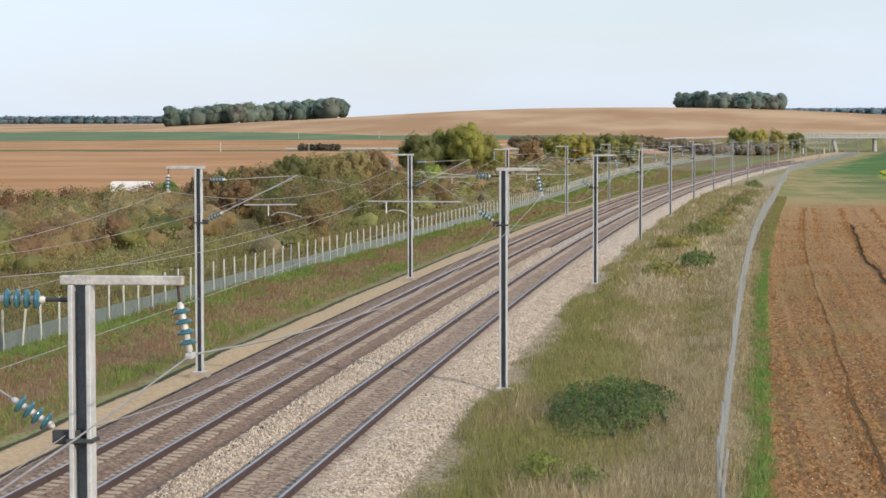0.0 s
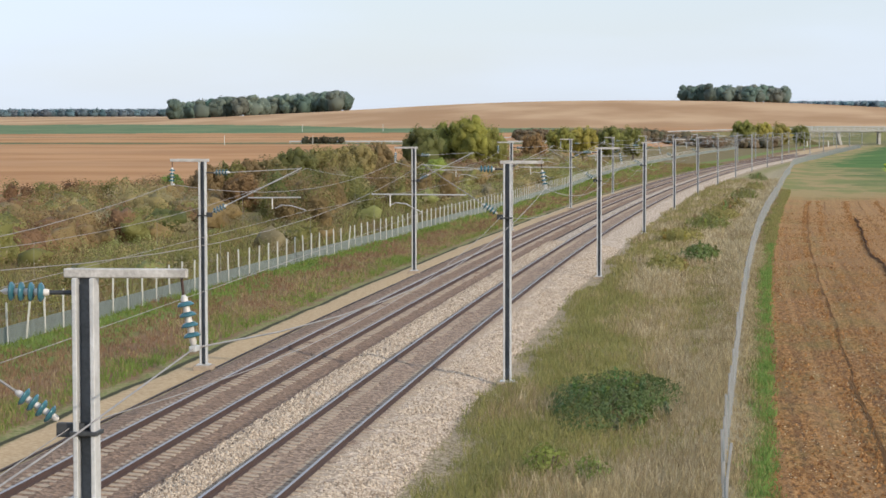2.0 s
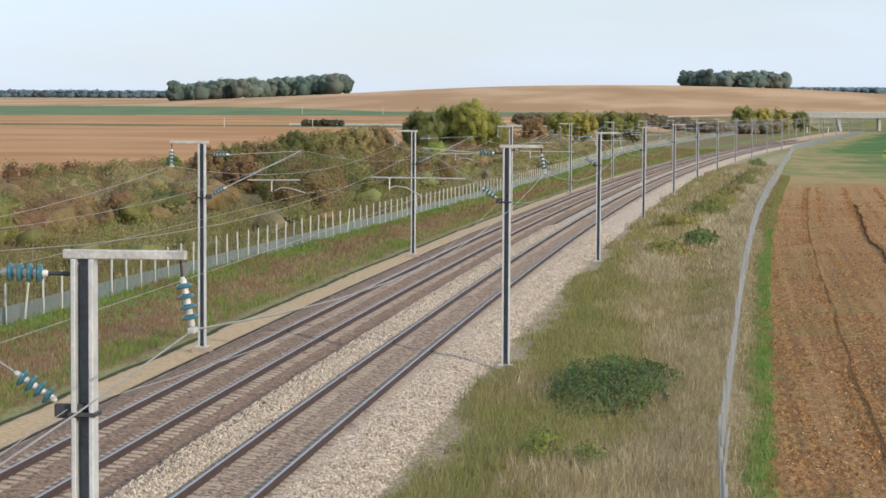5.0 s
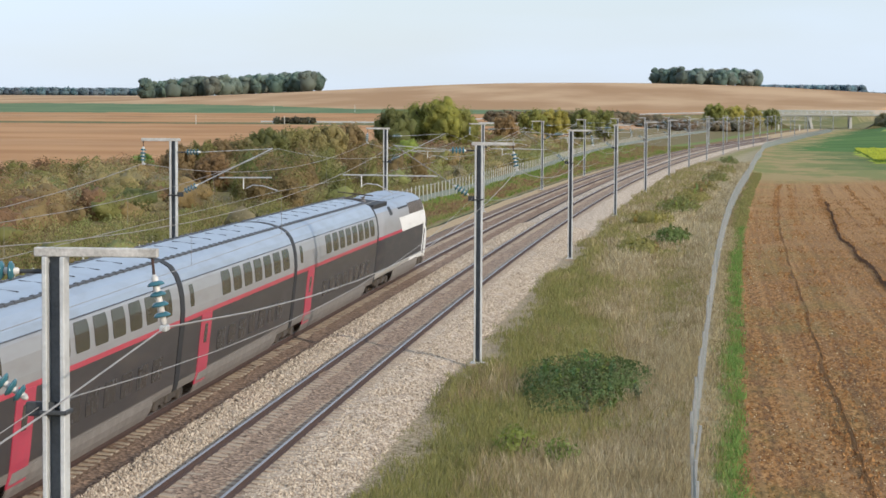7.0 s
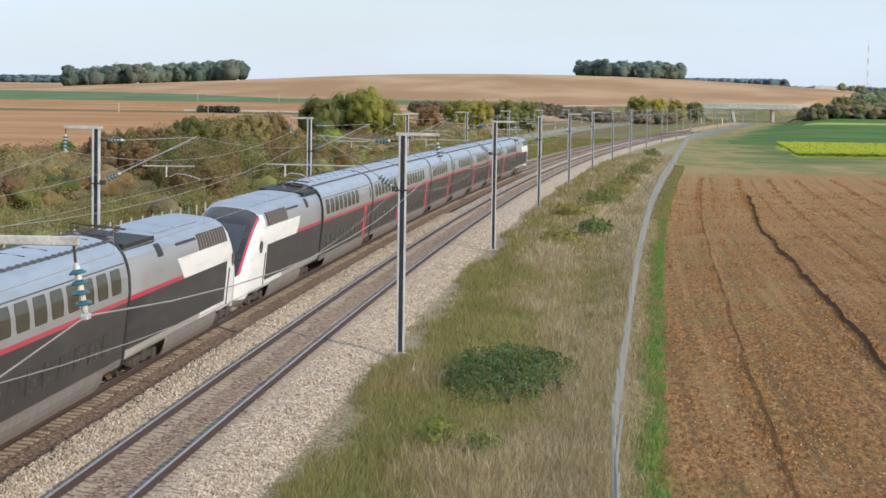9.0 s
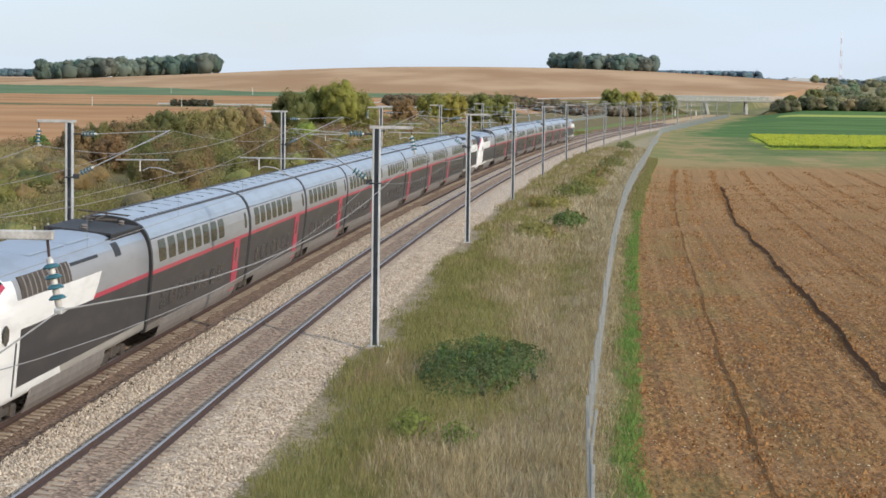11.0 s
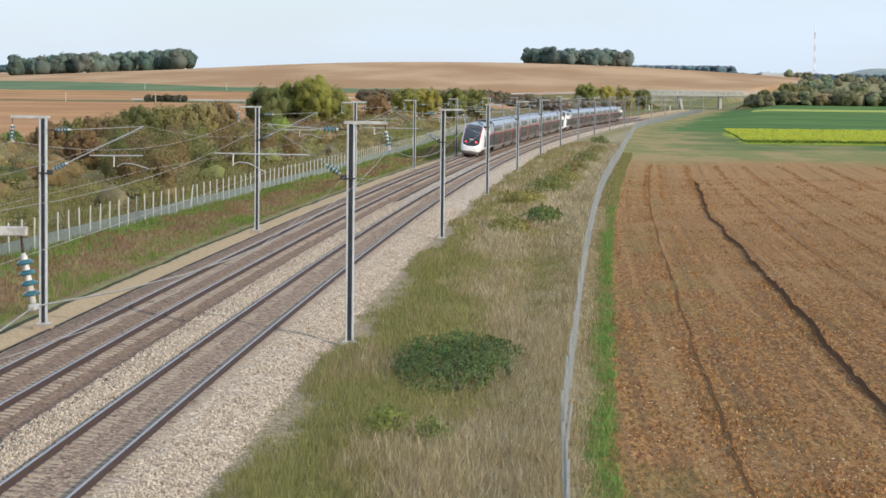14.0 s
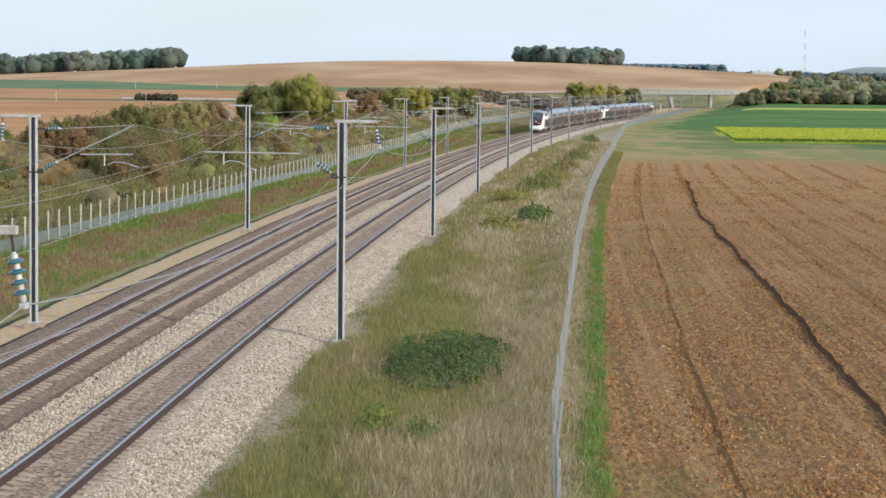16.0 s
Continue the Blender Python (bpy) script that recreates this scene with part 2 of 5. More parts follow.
    stubble = k.mix(k.step(k.noise(0.01, 4, k.stretch(pos, (1, 0.35, 1))), 0.4, 0.62), (0.38, 0.225, 0.115), (0.52, 0.345, 0.20))
    openl = k.mix(k.gt(yw, band_top), openl, stubble)
    far_left = k.both(k.lt(uw, -56.0), k.lt(s, 1000.0))
    surf = k.mix(far_left, surf, openl)
    rough = k.mix(k.step(k.noise(0.06, 5, k.stretch(pos, (0.5, 1.0, 1.0))), 0.4, 0.6), (0.15, 0.155, 0.06), (0.30, 0.24, 0.13))
    surf = k.mix(k.gt(k.op('SUBTRACT', yw, k.op('MULTIPLY', k.gt(u, 0.0), 190.0)), 1010.0), surf, openl)
    surf = k.mix(k.both(k.between(u, -75.0, 150.0), k.between(py, 985.0, 1230.0)), surf, rough)
    surf = k.mix(k.both(k.gt(px, k.op('MULTIPLY', py, 0.116)), k.between(py, 1100.0, 2900.0)), surf, rough)
    # land turns blue-grey with distance: haze mixed into the ground colour
    haze = k.step(py, 2600.0, 4200.0)
    surf = k.mix(haze, surf, k.mix(k.step(k.noise(0.012, 4, pos), 0.4, 0.6), (0.22, 0.27, 0.27), (0.30, 0.34, 0.31)))
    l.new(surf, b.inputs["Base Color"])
    b.inputs["Roughness"].default_value = 0.95
    b.inputs["Specular IOR Level"].default_value = 0.15
    relief = k.op('ADD', k.op('MULTIPLY', clod, 1.0), k.op('MULTIPLY', fine, 0.4))
    worked = k.both(k.gt(fr, 0.0), k.op('SUBTRACT', 1.0, k.step(py, 250.0, 420.0)))
    k.bump(k.op('MULTIPLY', k.op('ADD', relief, k.op('ADD', k.op('MULTIPLY', crumb, 0.7), k.op('MULTIPLY', furrow, -1.6))), k.op('ADD', 0.12, k.op('MULTIPLY', worked, 0.88))), 1.0, 0.07, b)
    return m


def ballast_material():
    m, n, l, b = material("ballast_stone")
    k = Maths(n, l)
    pos = n.new("ShaderNodeNewGeometry").outputs["Position"]
    at = n.new("ShaderNodeAttribute")
    at.attribute_name = "lane"
    sep = n.new("ShaderNodeSeparateXYZ")
    l.new(at.outputs["Vector"], sep.inputs[0])
    u = sep.outputs[0]
    vor = n.new("ShaderNodeTexVoronoi")
    vor.inputs["Scale"].default_value = 9.0
    l.new(pos, vor.inputs["Vector"])
    csep = n.new("ShaderNodeSeparateColor")
    l.new(vor.outputs["Color"], csep.inputs[0])
    tone = csep.outputs[0]
    mid = k.noise(0.8, 5, pos)
    clean = k.mix(tone, (0.24, 0.175, 0.125), (0.68, 0.565, 0.44))
    brown = k.mix(tone, (0.11, 0.067, 0.043), (0.315, 0.208, 0.14))
    # brake dust and rust beside the rails
    wob = k.op('MULTIPLY', k.op('SUBTRACT', mid, 0.5), 0.9)
    uw = k.op('ADD', u, wob)
    dirt_l = k.both(k.step(uw, -7.0, -6.0), k.op('SUBTRACT', 1.0, k.step(uw, -0.35, 0.1)))
    dirt_r = k.both(k.step(uw, 1.05, 1.5), k.op('SUBTRACT', 1.0, k.step(uw, 3.05, 3.4)))
    dirt = k.op('MAXIMUM', dirt_l, k.op('MULTIPLY', dirt_r, 0.8))
    col = k.mix(dirt, clean, brown)
    l.new(col, b.inputs["Base Color"])
    b.inputs["Roughness"].default_value = 0.9
    k.bump(vor.outputs["Distance"], 1.0, 0.06, b)
    return m


MAT = {}
MAT["ground"] = ground_material()
MAT["ballast"] = ballast_material()
MAT["rail_side"] = simple("rusty_steel", (0.062, 0.036, 0.030), 0.8, 0.1, 0.35, 8)
MAT["rail_top"] = simple("polished_rail_head", (0.46, 0.44, 0.44), 0.5, 1.0, 0.1, 4)
MAT["concrete"] = simple("sleeper_concrete", (0.33, 0.27, 0.205), 0.9, 0, 0.25, 5, 0.004)
MAT["galv"] = simple("galvanised_steel", (0.52, 0.535, 0.54), 0.5, 0.25, 0.16, 2)
MAT["beam"] = simple("weathered_beam_steel", (0.40, 0.385, 0.36), 0.7, 0.1, 0.3, 3, worn=(0.58, 0.57, 0.55))
# web: darker copy of the mast steel, standing in for shade in the recess
MAT["web"] = simple("shade_darkened_steel", (0.095, 0.108, 0.125), 0.6, 0.3, 0.3, 3)
MAT["galv_dark"] = simple("weathered_steel", (0.055, 0.06, 0.065), 0.6, 0.4, 0.3, 3)
MAT["alu"] = simple("aluminium_tube", (0.52, 0.52, 0.51), 0.45, 0.6, 0.12, 5)
# darker copy of the aluminium tube, for struts drawn as lying in shade
MAT["alu_shaded"] = simple("shaded_aluminium_tube", (0.24, 0.235, 0.23), 0.6, 0.4, 0.25, 5)
# near-black for the added strands that draw shade lines in the ballast
MAT["cable"] = simple("ballast_shade_dark", (0.05, 0.036, 0.032), 0.7, 0.0, 0.3, 3)
MAT["wire"] = simple("catenary_copper_wire", (0.33, 0.31, 0.29), 0.5, 0.4, 0.2, 2)
MAT["glassins"] = simple("blue_green_glass_disc", (0.035, 0.125, 0.16), 0.12, 0.0, 0.2, 8)
MAT["porcelain"] = simple("pale_insulator_cap", (0.55, 0.54, 0.52), 0.4, 0, 0.2, 8)
MAT["post"] = simple("pale_fence_post", (0.52, 0.52, 0.48), 0.7, 0.1, 0.15, 6)
MAT["mesh"] = simple("galvanised_fence_wire", (0.25, 0.29, 0.28), 0.6, 0.2, 0.15, 2)
MAT["post_grey"] = simple("weathered_fence_post", (0.28, 0.29, 0.29), 0.7, 0.1, 0.2, 6)
MAT["bridge"] = simple("bridge_concrete", (0.42, 0.41, 0.38), 0.85, 0, 0.2, 0.6)
MAT["bark"] = simple("bark", (0.10, 0.075, 0.055), 0.9, 0, 0.3, 3, 0.02)
MAT["asphalt"] = simple("asphalt", (0.055, 0.055, 0.058), 0.9, 0, 0.2, 1.5)
MAT["white"] = simple("white_paint", (0.78, 0.78, 0.77), 0.4, 0, 0.06, 3)
MAT["redpaint"] = simple("faded_red_paint", (0.50, 0.27, 0.25), 0.45, 0, 0.1, 3)
MAT["black"] = simple("black_rubber", (0.016, 0.016, 0.018), 0.6, 0, 0.2, 5)
MAT["leaf"] = leaf_material("scrub_leaves", (0.86, 0.86, 0.84), (1.0, 1.0, 1.0))
MAT["grass"] = leaf_material("dry_grass", (0.6, 0.6, 0.6), (1.0, 1.0, 1.0))


# ---------------------------------------------------------------- mesh helpers
def link_mesh(name, verts, faces, mats, parent=None, label="", index=None, smooth_faces=False):
    me = bpy.data.meshes.new(name)
    me.from_pydata([tuple(v) for v in verts] if not isinstance(verts, np.ndarray) else verts.tolist(), [], faces if not isinstance(faces, np.ndarray) else faces.tolist())
    for x in (mats if isinstance(mats, (list, tuple)) else [mats]):
        me.materials.append(x)
    if index is not None:
        me.polygons.foreach_set("material_index", index)
    if smooth_faces:
        me.polygons.foreach_set("use_smooth", [True] * len(me.polygons))
    me.update()
    ob = new(name, me)
    if parent:
        ob.parent = parent
    if label:
        ob["label"] = label
    return ob


def part(name, bm, mat, parent=None, label="", smooth_faces=False):
    me = bpy.data.meshes.new(name)
    bm.to_mesh(me)
    bm.free()
    for x in (mat if isinstance(mat, (list, tuple)) else [mat]):
        me.materials.append(x)
    if smooth_faces:
        me.polygons.foreach_set("use_smooth", [True] * len(me.polygons))
    ob = new(name, me)
    if parent:
        ob.parent = parent
    if label:
        ob["label"] = label
    return ob


def box(bm, lo, hi, bevel=0.0, m=None):
    """A bevelled block between two corners."""
    got = bmesh.ops.create_cube(bm, size=1.0)["verts"]
    mid, size = (Vector(lo) + Vector(hi)) / 2, Vector(hi) - Vector(lo)
    for v in got:
        v.co = Vector((v.co.x * size.x, v.co.y * size.y, v.co.z * size.z)) + mid
        if m is not None:
            v.co = m @ v.co
    if bevel:
        edges = list({e for v in got for e in v.link_edges})
        bmesh.ops.bevel(bm, geom=edges, offset=bevel, segments=1, affect='EDGES')
    return bm


def tube(bm, points, radius, sides=6):
    """A round bar through the points."""
    rings = []
    pts = [Vector(p) for p in points]
    for i, p in enumerate(pts):
        d = (pts[min(i + 1, len(pts) - 1)] - pts[max(i - 1, 0)]).normalized()
        a = d.cross(Vector((0, 0, 1)) if abs(d.z) < 0.9 else Vector((1, 0, 0))).normalized()
        c = d.cross(a)
        r = radius[i] if isinstance(radius, (list, tuple)) else radius
        rings.append([bm.verts.new(p + (a * math.cos(t) + c * math.sin(t)) * r) for t in [2 * math.pi * j / sides for j in range(sides)]])
    for p, q in zip(rings, rings[1:]):
        for j in range(sides):
            bm.faces.new((p[j], p[(j + 1) % sides], q[(j + 1) % sides], q[j]))
    bm.faces.new(rings[0][::-1])
    bm.faces.new(rings[-1])
    return bm


def lathe(bm, start, way, profile, sides=12):
    """Rings of (distance along, radius) round an axis."""
    start, way = Vector(start), Vector(way).normalized()
    a = way.cross(Vector((0, 0, 1)) if abs(way.z) < 0.9 else Vector((1, 0, 0))).normalized()
    c = way.cross(a)
    rings = [[bm.verts.new(start + way * d + (a * math.cos(t) + c * math.sin(t)) * r) for t in [2 * math.pi * j / sides for j in range(sides)]] for d, r in profile]
    for p, q in zip(rings, rings[1:]):
        for j in range(sides):
            bm.faces.new((p[j], p[(j + 1) % sides], q[(j + 1) % sides], q[j]))
    bm.faces.new(rings[0][::-1])
    bm.faces.new(rings[-1])
    return bm


# ---------------------------------------------------------------- ground
def hill(x, y):
    a = 17.5 * math.exp(-(abs(x + 40) / 285) ** 2.4 - ((y - 1900) / 520) ** 2)
    return a + 25 * smooth(500, 640, x) * math.exp(-((y - 4350) / 170) ** 2)


def ground_z(s, u):
    x, y = line_x(s) + u, s
    z = GRADE * min(max(y, -900), 700)
    if u > 0:
        fr = fence_right_u(s)
        z += -0.62 + 0.12 * smooth(7, 9, u) - 0.15 * smooth(fr - 1, fr + 3, u) * smooth(0, 60, s)
    else:
        fl = fence_left_u(s)
        z += -0.68 - 0.08 * smooth(-6.9, -7.5, u) + 0.08 * smooth(-7.8, -10.5, u) + 0.15 * smooth(-10, fl, u)
    # far land lies higher than the falling line
    plain = -2.6 + 5.2 * smooth(900, 3000, y)
    far = max(smooth(-40, -75, u) * smooth(0, 200, s), smooth(1000, 1150, y) if u < 0 else smooth(1250, 1600, y))
    z = z + (plain - z) * far
    if u > 0 and y > 600:
        z += 2.8 * smooth(600, 950, y) * smooth(14, 40, u) * smooth(1600, 1250, y)
    if y > 600:
        z += hill(x, y) * smooth(950, 1300, y)
    return z


def build_ground():
    ss = [-900, -600, -400, -250, -150, -80, -40, -20, 0, 10]
    s = 16.0
    while s < 1400:
        ss.append(s)
        s += 2.0 if s < 120 else (4.0 if s < 260 else (10 if s < 600 else (20 if s < 1100 else 30)))
    while s < 4600:
        ss.append(s)
        s *= 1.05
    us = [0.0]
    for a, b, st in ((0, 5, 2.5), (5, 11, 0.5), (11, 18, 0.5), (18, 60, 2.0), (60, 160, 8), (160, 500, 25), (500, 1600, 110), (1600, 3200, 400)):
        q = a + st
        while q <= b + 1e-6:
            us += [q, -q]
            q += st
    us.sort()
    ns, nu = len(ss), len(us)
    verts, lane = [], []
    for s in ss:
        x0, fr = line_x(s), fence_right_u(s)
        for u in us:
            z = ground_z(s, u)
            if abs(u) > 6.5 and s < 260:
                z += 0.10 * (noise.noise((u * 0.35, s * 0.22, 1.7)))
            verts.append((x0 + u, s, z))
            lane += [u, s, u - fr]
    faces = [(i * nu + j, i * nu + j + 1, (i + 1) * nu + j + 1, (i + 1) * nu + j) for i in range(ns - 1) for j in range(nu - 1)]
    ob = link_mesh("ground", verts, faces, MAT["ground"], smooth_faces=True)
    at = ob.data.attributes.new("lane", 'FLOAT_VECTOR', 'POINT')
    at.data.foreach_set("vector", lane)
    tagged(ob, "open farmland with grass verges, ploughed soil and crop strips", "ground", kind="structure")


build_ground()


def track_z(u):
    """Height of the tilted track plane at the offset u."""
    mid, dz = TRACKS[0] if u < 0 else TRACKS[1]
    return dz - (u - mid) * math.tan(TILT)


def build_ballast():
    prof = [(-5.3, -0.80), (-4.2, track_z(-4.0) - 0.27), (-3.4, track_z(-3.4) - 0.182), (-1.1, track_z(-1.1) - 0.182), (-0.2, track_z(-1.1) - 0.30), (0.55, track_z(0.9) - 0.10),
            (1.15, track_z(1.15) - 0.175), (3.4, track_z(3.4) - 0.180), (3.9, track_z(3.4) - 0.19), (4.5, track_z(3.4) - 0.30), (6.3, -0.85)]
    us = []
    for (a, za), (b, zb) in zip(prof, prof[1:]):
        steps = max(1, int((b - a) / 0.3))
        us += [(a + (b - a) * i / steps, za + (zb - za) * i / steps) for i in range(steps)]
    us.append(prof[-1])
    ss = [-900, -500, -200, -60] + list(np.arange(0, 160, 0.6)) + list(np.arange(160, 400, 3.0)) + list(np.arange(400, 1151, 15.0))
    verts, lane = [], []
    for s in ss:
        for i, (u, z) in enumerate(us):
            edge = i in (0, len(us) - 1)
            w = 0.0 if not 0 < s < 400 else 0.05 * noise.noise((u * 1.8, s * 1.1, 4.0)) + 0.035 * noise.noise((u * 5, s * 4, 9.0))
            uu = u + (0.35 * noise.noise((s * 0.4, u, 2.0)) if edge and s < 400 else 0)
            verts.append(at_line(s, uu, z + w))
            lane += [u, s, 0]
    nu = len(us)
    faces = [(i * nu + j, i * nu + j + 1, (i + 1) * nu + j + 1, (i + 1) * nu + j) for i in range(len(ss) - 1) for j in range(nu - 1)]
    ob = link_mesh("ballast_bed", verts, faces, MAT["ballast"], smooth_faces=True)
    at = ob.data.attributes.new("lane", 'FLOAT_VECTOR', 'POINT')
    at.data.foreach_set("vector", lane)
    tagged(ob, "pale crushed stone ballast stained brown along the rails", "ballast", kind="structure")


build_ballast()


def sleeper_mesh():
    bm = bmesh.new()
    for side in (-1, 1):
        box(bm, (min(side * 0.32, side * 1.2), -0.14, -0.36), (max(side * 0.32, side * 1.2), 0.14, -0.165), 0.02)
    box(bm, (-0.36, -0.10, -0.36), (0.36, 0.10, -0.2))
    me = bpy.data.meshes.new("sleeper")
    bm.to_mesh(me)
    bm.free()
    me.materials.append(MAT["concrete"])
    return me


def build_track(mid, dz, label):
    root = tagged(new("railway_track"), label, "railway track", "parallel tracks")
    ss = [-900, -400, -100] + list(np.arange(0, 1150, 6.0)) + [1150]
    # rail profile: foot, web, head
    prof = [(-0.07, -0.172), (-0.07, -0.16), (-0.012, -0.14), (-0.012, -0.045), (-0.036, -0.035), (-0.036, -0.006), (-0.028, 0.0), (0.028, 0.0), (0.036, -0.006), (0.036, -0.035),
            (0.012, -0.045), (0.012, -0.14), (0.07, -0.16), (0.07, -0.172)]
    for side in (-1, 1):
        verts, faces, index = [], [], []
        for s in ss:
            for x, z in prof:
                xx = side * 0.7525 + x
                verts.append(at_line(s, mid + xx * math.cos(TILT), dz + z - xx * math.sin(TILT)))
        m = len(prof)
        for i in range(len(ss) - 1):
            for j in range(m - 1):
                faces.append((i * m + j, i * m + j + 1, (i + 1) * m + j + 1, (i + 1) * m + j))
                index.append(1 if 5 <= j <= 7 else 0)
        link_mesh("rail", verts, faces, [MAT["rail_side"], MAT["rail_top"]], root, "worn steel rail with a bright running surface", index)
    me = sleeper_mesh()
    for i in range(300):
        ob = new("sleeper", me)
        ob.parent = root
        ob.matrix_basis = line_pose(38 + i * 0.6, mid, dz, TILT)
    base = np.array([v.co for v in me.vertices])
    polys = [tuple(p.vertices) for p in me.polygons]
    verts, faces = [], []
    for i in range(600):
        mm = np.array(line_pose(218 + i * 0.6, mid, dz, TILT))
        o = len(verts)
        verts += (base @ mm[:3, :3].T + mm[:3, 3]).tolist()
        faces += [tuple(o + a for a in p) for p in polys]
    tagged(link_mesh("sleeper_rest", verts, faces, MAT["concrete"], root), kind="stuff")


for (mid, dz), lab in zip(TRACKS, ("brown-stained railway track on concrete sleepers in ballast", "railway track with bright rails beside the pale ballast shoulder")):
    build_track(mid, dz, lab)


def shade_line(u, z, radius, label):
    """An added dark strand that draws a line of shade along the ballast."""
    pts = [at_line(s, u + 0.06 * noise.noise((s * 0.08, u, 0.4)), z + 0.02 * noise.noise((s * 0.3, u, 2.4))) for s in list(np.arange(30, 260, 2.0)) + list(np.arange(260, 900, 12.0))]
    tagged(part("ballast_shade_line", tube(bmesh.new(), pts, radius, 6), MAT["cable"]), label, "cable", "cables beside the tracks")


# both stand in for shade at ballast edges, not for real cables
shade_line(-0.27, -0.345, 0.036, "added dark strand drawn for the shaded step of the pale ballast")
shade_line(-5.5, -0.66, 0.04, "added dark strand drawn for the shaded strip beside the sandy path")


# ---------------------------------------------------------------- overhead line
def insulator(name, start, way, length, discs, parent, radius=0.13):
    """Caps on a rod, with glass discs as parts of it."""
    start, way = Vector(start), Vector(way).normalized()
    rod = part(name, lathe(bmesh.new(), start, way, [(0, 0.02), (0.04, 0.042), (length - 0.04, 0.042), (length, 0.02)], 10), MAT["porcelain"], parent, "pale insulator string", True)
    step = (length - 0.12) / discs
    for i in range(discs):
        d = 0.08 + step * i
        part("disc", lathe(bmesh.new(), start, way, [(d, 0.05), (d + 0.012, radius * 0.75), (d + 0.04, radius), (d + 0.055, radius * 0.97), (d + 0.035, 0.05)], 14), MAT["glassins"], rod, "blue-green glass disc", True)
    return rod


def mast(side):
    """side 1: stands right of the tracks, its bracket reaches left; -1 the other way round."""
    root = tagged(new("catenary_mast"), "galvanised steel catenary mast with bracket arm and insulators", "catenary mast", "masts along the railway")
    part("foundation", box(bmesh.new(), (-0.35, -0.35, -0.95), (0.35, 0.35, -0.5), 0.03), MAT["concrete"], root, "concrete footing")
    bm = bmesh.new()
    box(bm, (-0.135, -0.13, -0.55), (-0.080, 0.13, 7.0), 0.008)
    box(bm, (0.080, -0.13, -0.55), (0.135, 0.13, 7.0), 0.008)
    part("post", bm, MAT["galv"], root, "pair of bright galvanised steel channels")
    # the plate's dark colour stands in for shade between the channels
    part("web", box(bmesh.new(), (-0.080, 0.05, -0.55), (0.080, 0.07, 7.0)), MAT["web"], root, "recessed plate between the channels, its colour darkened for shade")
    part("base_plate", box(bmesh.new(), (-0.24, -0.22, -0.5), (0.24, 0.22, -0.46), 0.006), MAT["galv"], root)
    a, b = (-0.25, 1.24) if side > 0 else (-1.2, 0.25)
    part("top_beam", box(bmesh.new(), (a, -0.06, 7.0), (b, 0.06, 7.11), 0.012), MAT["beam"], root, "weathered grey top beam")
    x = 1.17 if side > 0 else -1.13
    part("hanger", tube(bmesh.new(), [(x, 0, 7.0), (x + (0.02 if side > 0 else 0), 0, 6.79)], 0.018), MAT["rail_side"], root)
    insulator("suspension_insulator", (x + (0.02 if side > 0 else 0), 0, 6.80), (0.20 if side > 0 else -0.05, 0, -1), 0.62, 4, root, 0.105)
    dx = 0.13 if side > 0 else 0.0
    part("clamp", box(bmesh.new(), (x + dx - 0.03, -0.10, 6.13), (x + dx + 0.06, 0.10, 6.20), 0.01), MAT["galv"], root)
    g = -side
    if side > 0:
        top, low, reach, tube_z, tube_a, tube_b, post_x, zc, xc = 6.82, 5.17, 2.96, 5.93, 1.42, 4.7, 4.06, 5.27, 2.96
        arm = [(4.06, 5.58), (3.85, 5.66), (3.5, 5.62), (2.96, 5.33)]
        tip = 7.0
    else:
        top, low, reach, tube_z, tube_a, tube_b, post_x, zc, xc = 6.6, 5.05, 3.7, 5.68, 1.7, 3.65, 2.6, 5.2, 3.85
        arm = [(2.7, 5.30), (2.95, 5.42), (3.3, 5.40), (3.85, 5.23)]
        tip = 6.78
    root_strut, end = Vector((g * 0.16, 0, low)), Vector((g * reach, 0, tip))
    way = (end - root_strut).normalized()
    insulator("strut_insulator", root_strut + way * 0.22, way, 0.62, 4, root, 0.12)
    # right-hand strut takes the shade-darkened tube colour, left-hand one the plain aluminium
    part("strut", tube(bmesh.new(), [root_strut + way * 0.82, end], 0.024 if side < 0 else 0.017), MAT["alu" if side < 0 else "alu_shaded"], root)
    part("pivot", box(bmesh.new(), (min(0, g * 0.36), -0.05, low - 0.08), (max(0, g * 0.36), 0.05, low + 0.09), 0.01), MAT["galv_dark"], root)
    insulator("tie_insulator", (g * 0.42, 0, top), (g, 0, 0.02), 0.6, 4, root, 0.12)
    part("tie", tube(bmesh.new(), [(g * 0.15, 0, top), (g * 0.44, 0, top)], 0.03), MAT["galv_dark"], root)
    part("tie_rod", tube(bmesh.new(), [(g * 1.0, 0, top + 0.01), (g * reach, 0, tip - 0.02)], 0.014), MAT["alu"], root)
    part("registration_tube", tube(bmesh.new(), [(g * tube_a, 0, tube_z), (g * tube_b, 0, tube_z + 0.02)], 0.028), MAT["alu"], root)
    part("drop_bracket", tube(bmesh.new(), [(g * post_x, 0, tube_z), (g * post_x, 0, tube_z - 0.4)], 0.024), MAT["alu"], root)
    part("steady_arm", tube(bmesh.new(), [(g * p, 0, q) for p, q in arm], 0.02), MAT["alu"], root)
    part("band", box(bmesh.new(), (-0.17, -0.16, low - 0.05), (0.17, 0.16, low + 0.0), 0.008), MAT["galv_dark"], root)
    return root


MASTS_R = [(27.5, 5.22, -0.57)] + [(80.85 + 58.5 * i, 5.84, 0.0) for i in range(16)]
MASTS_L = [(27.0, -5.8, -0.4)] + [(85.36 + 58.5 * i, -5.80, 0.0) for i in range(16)]
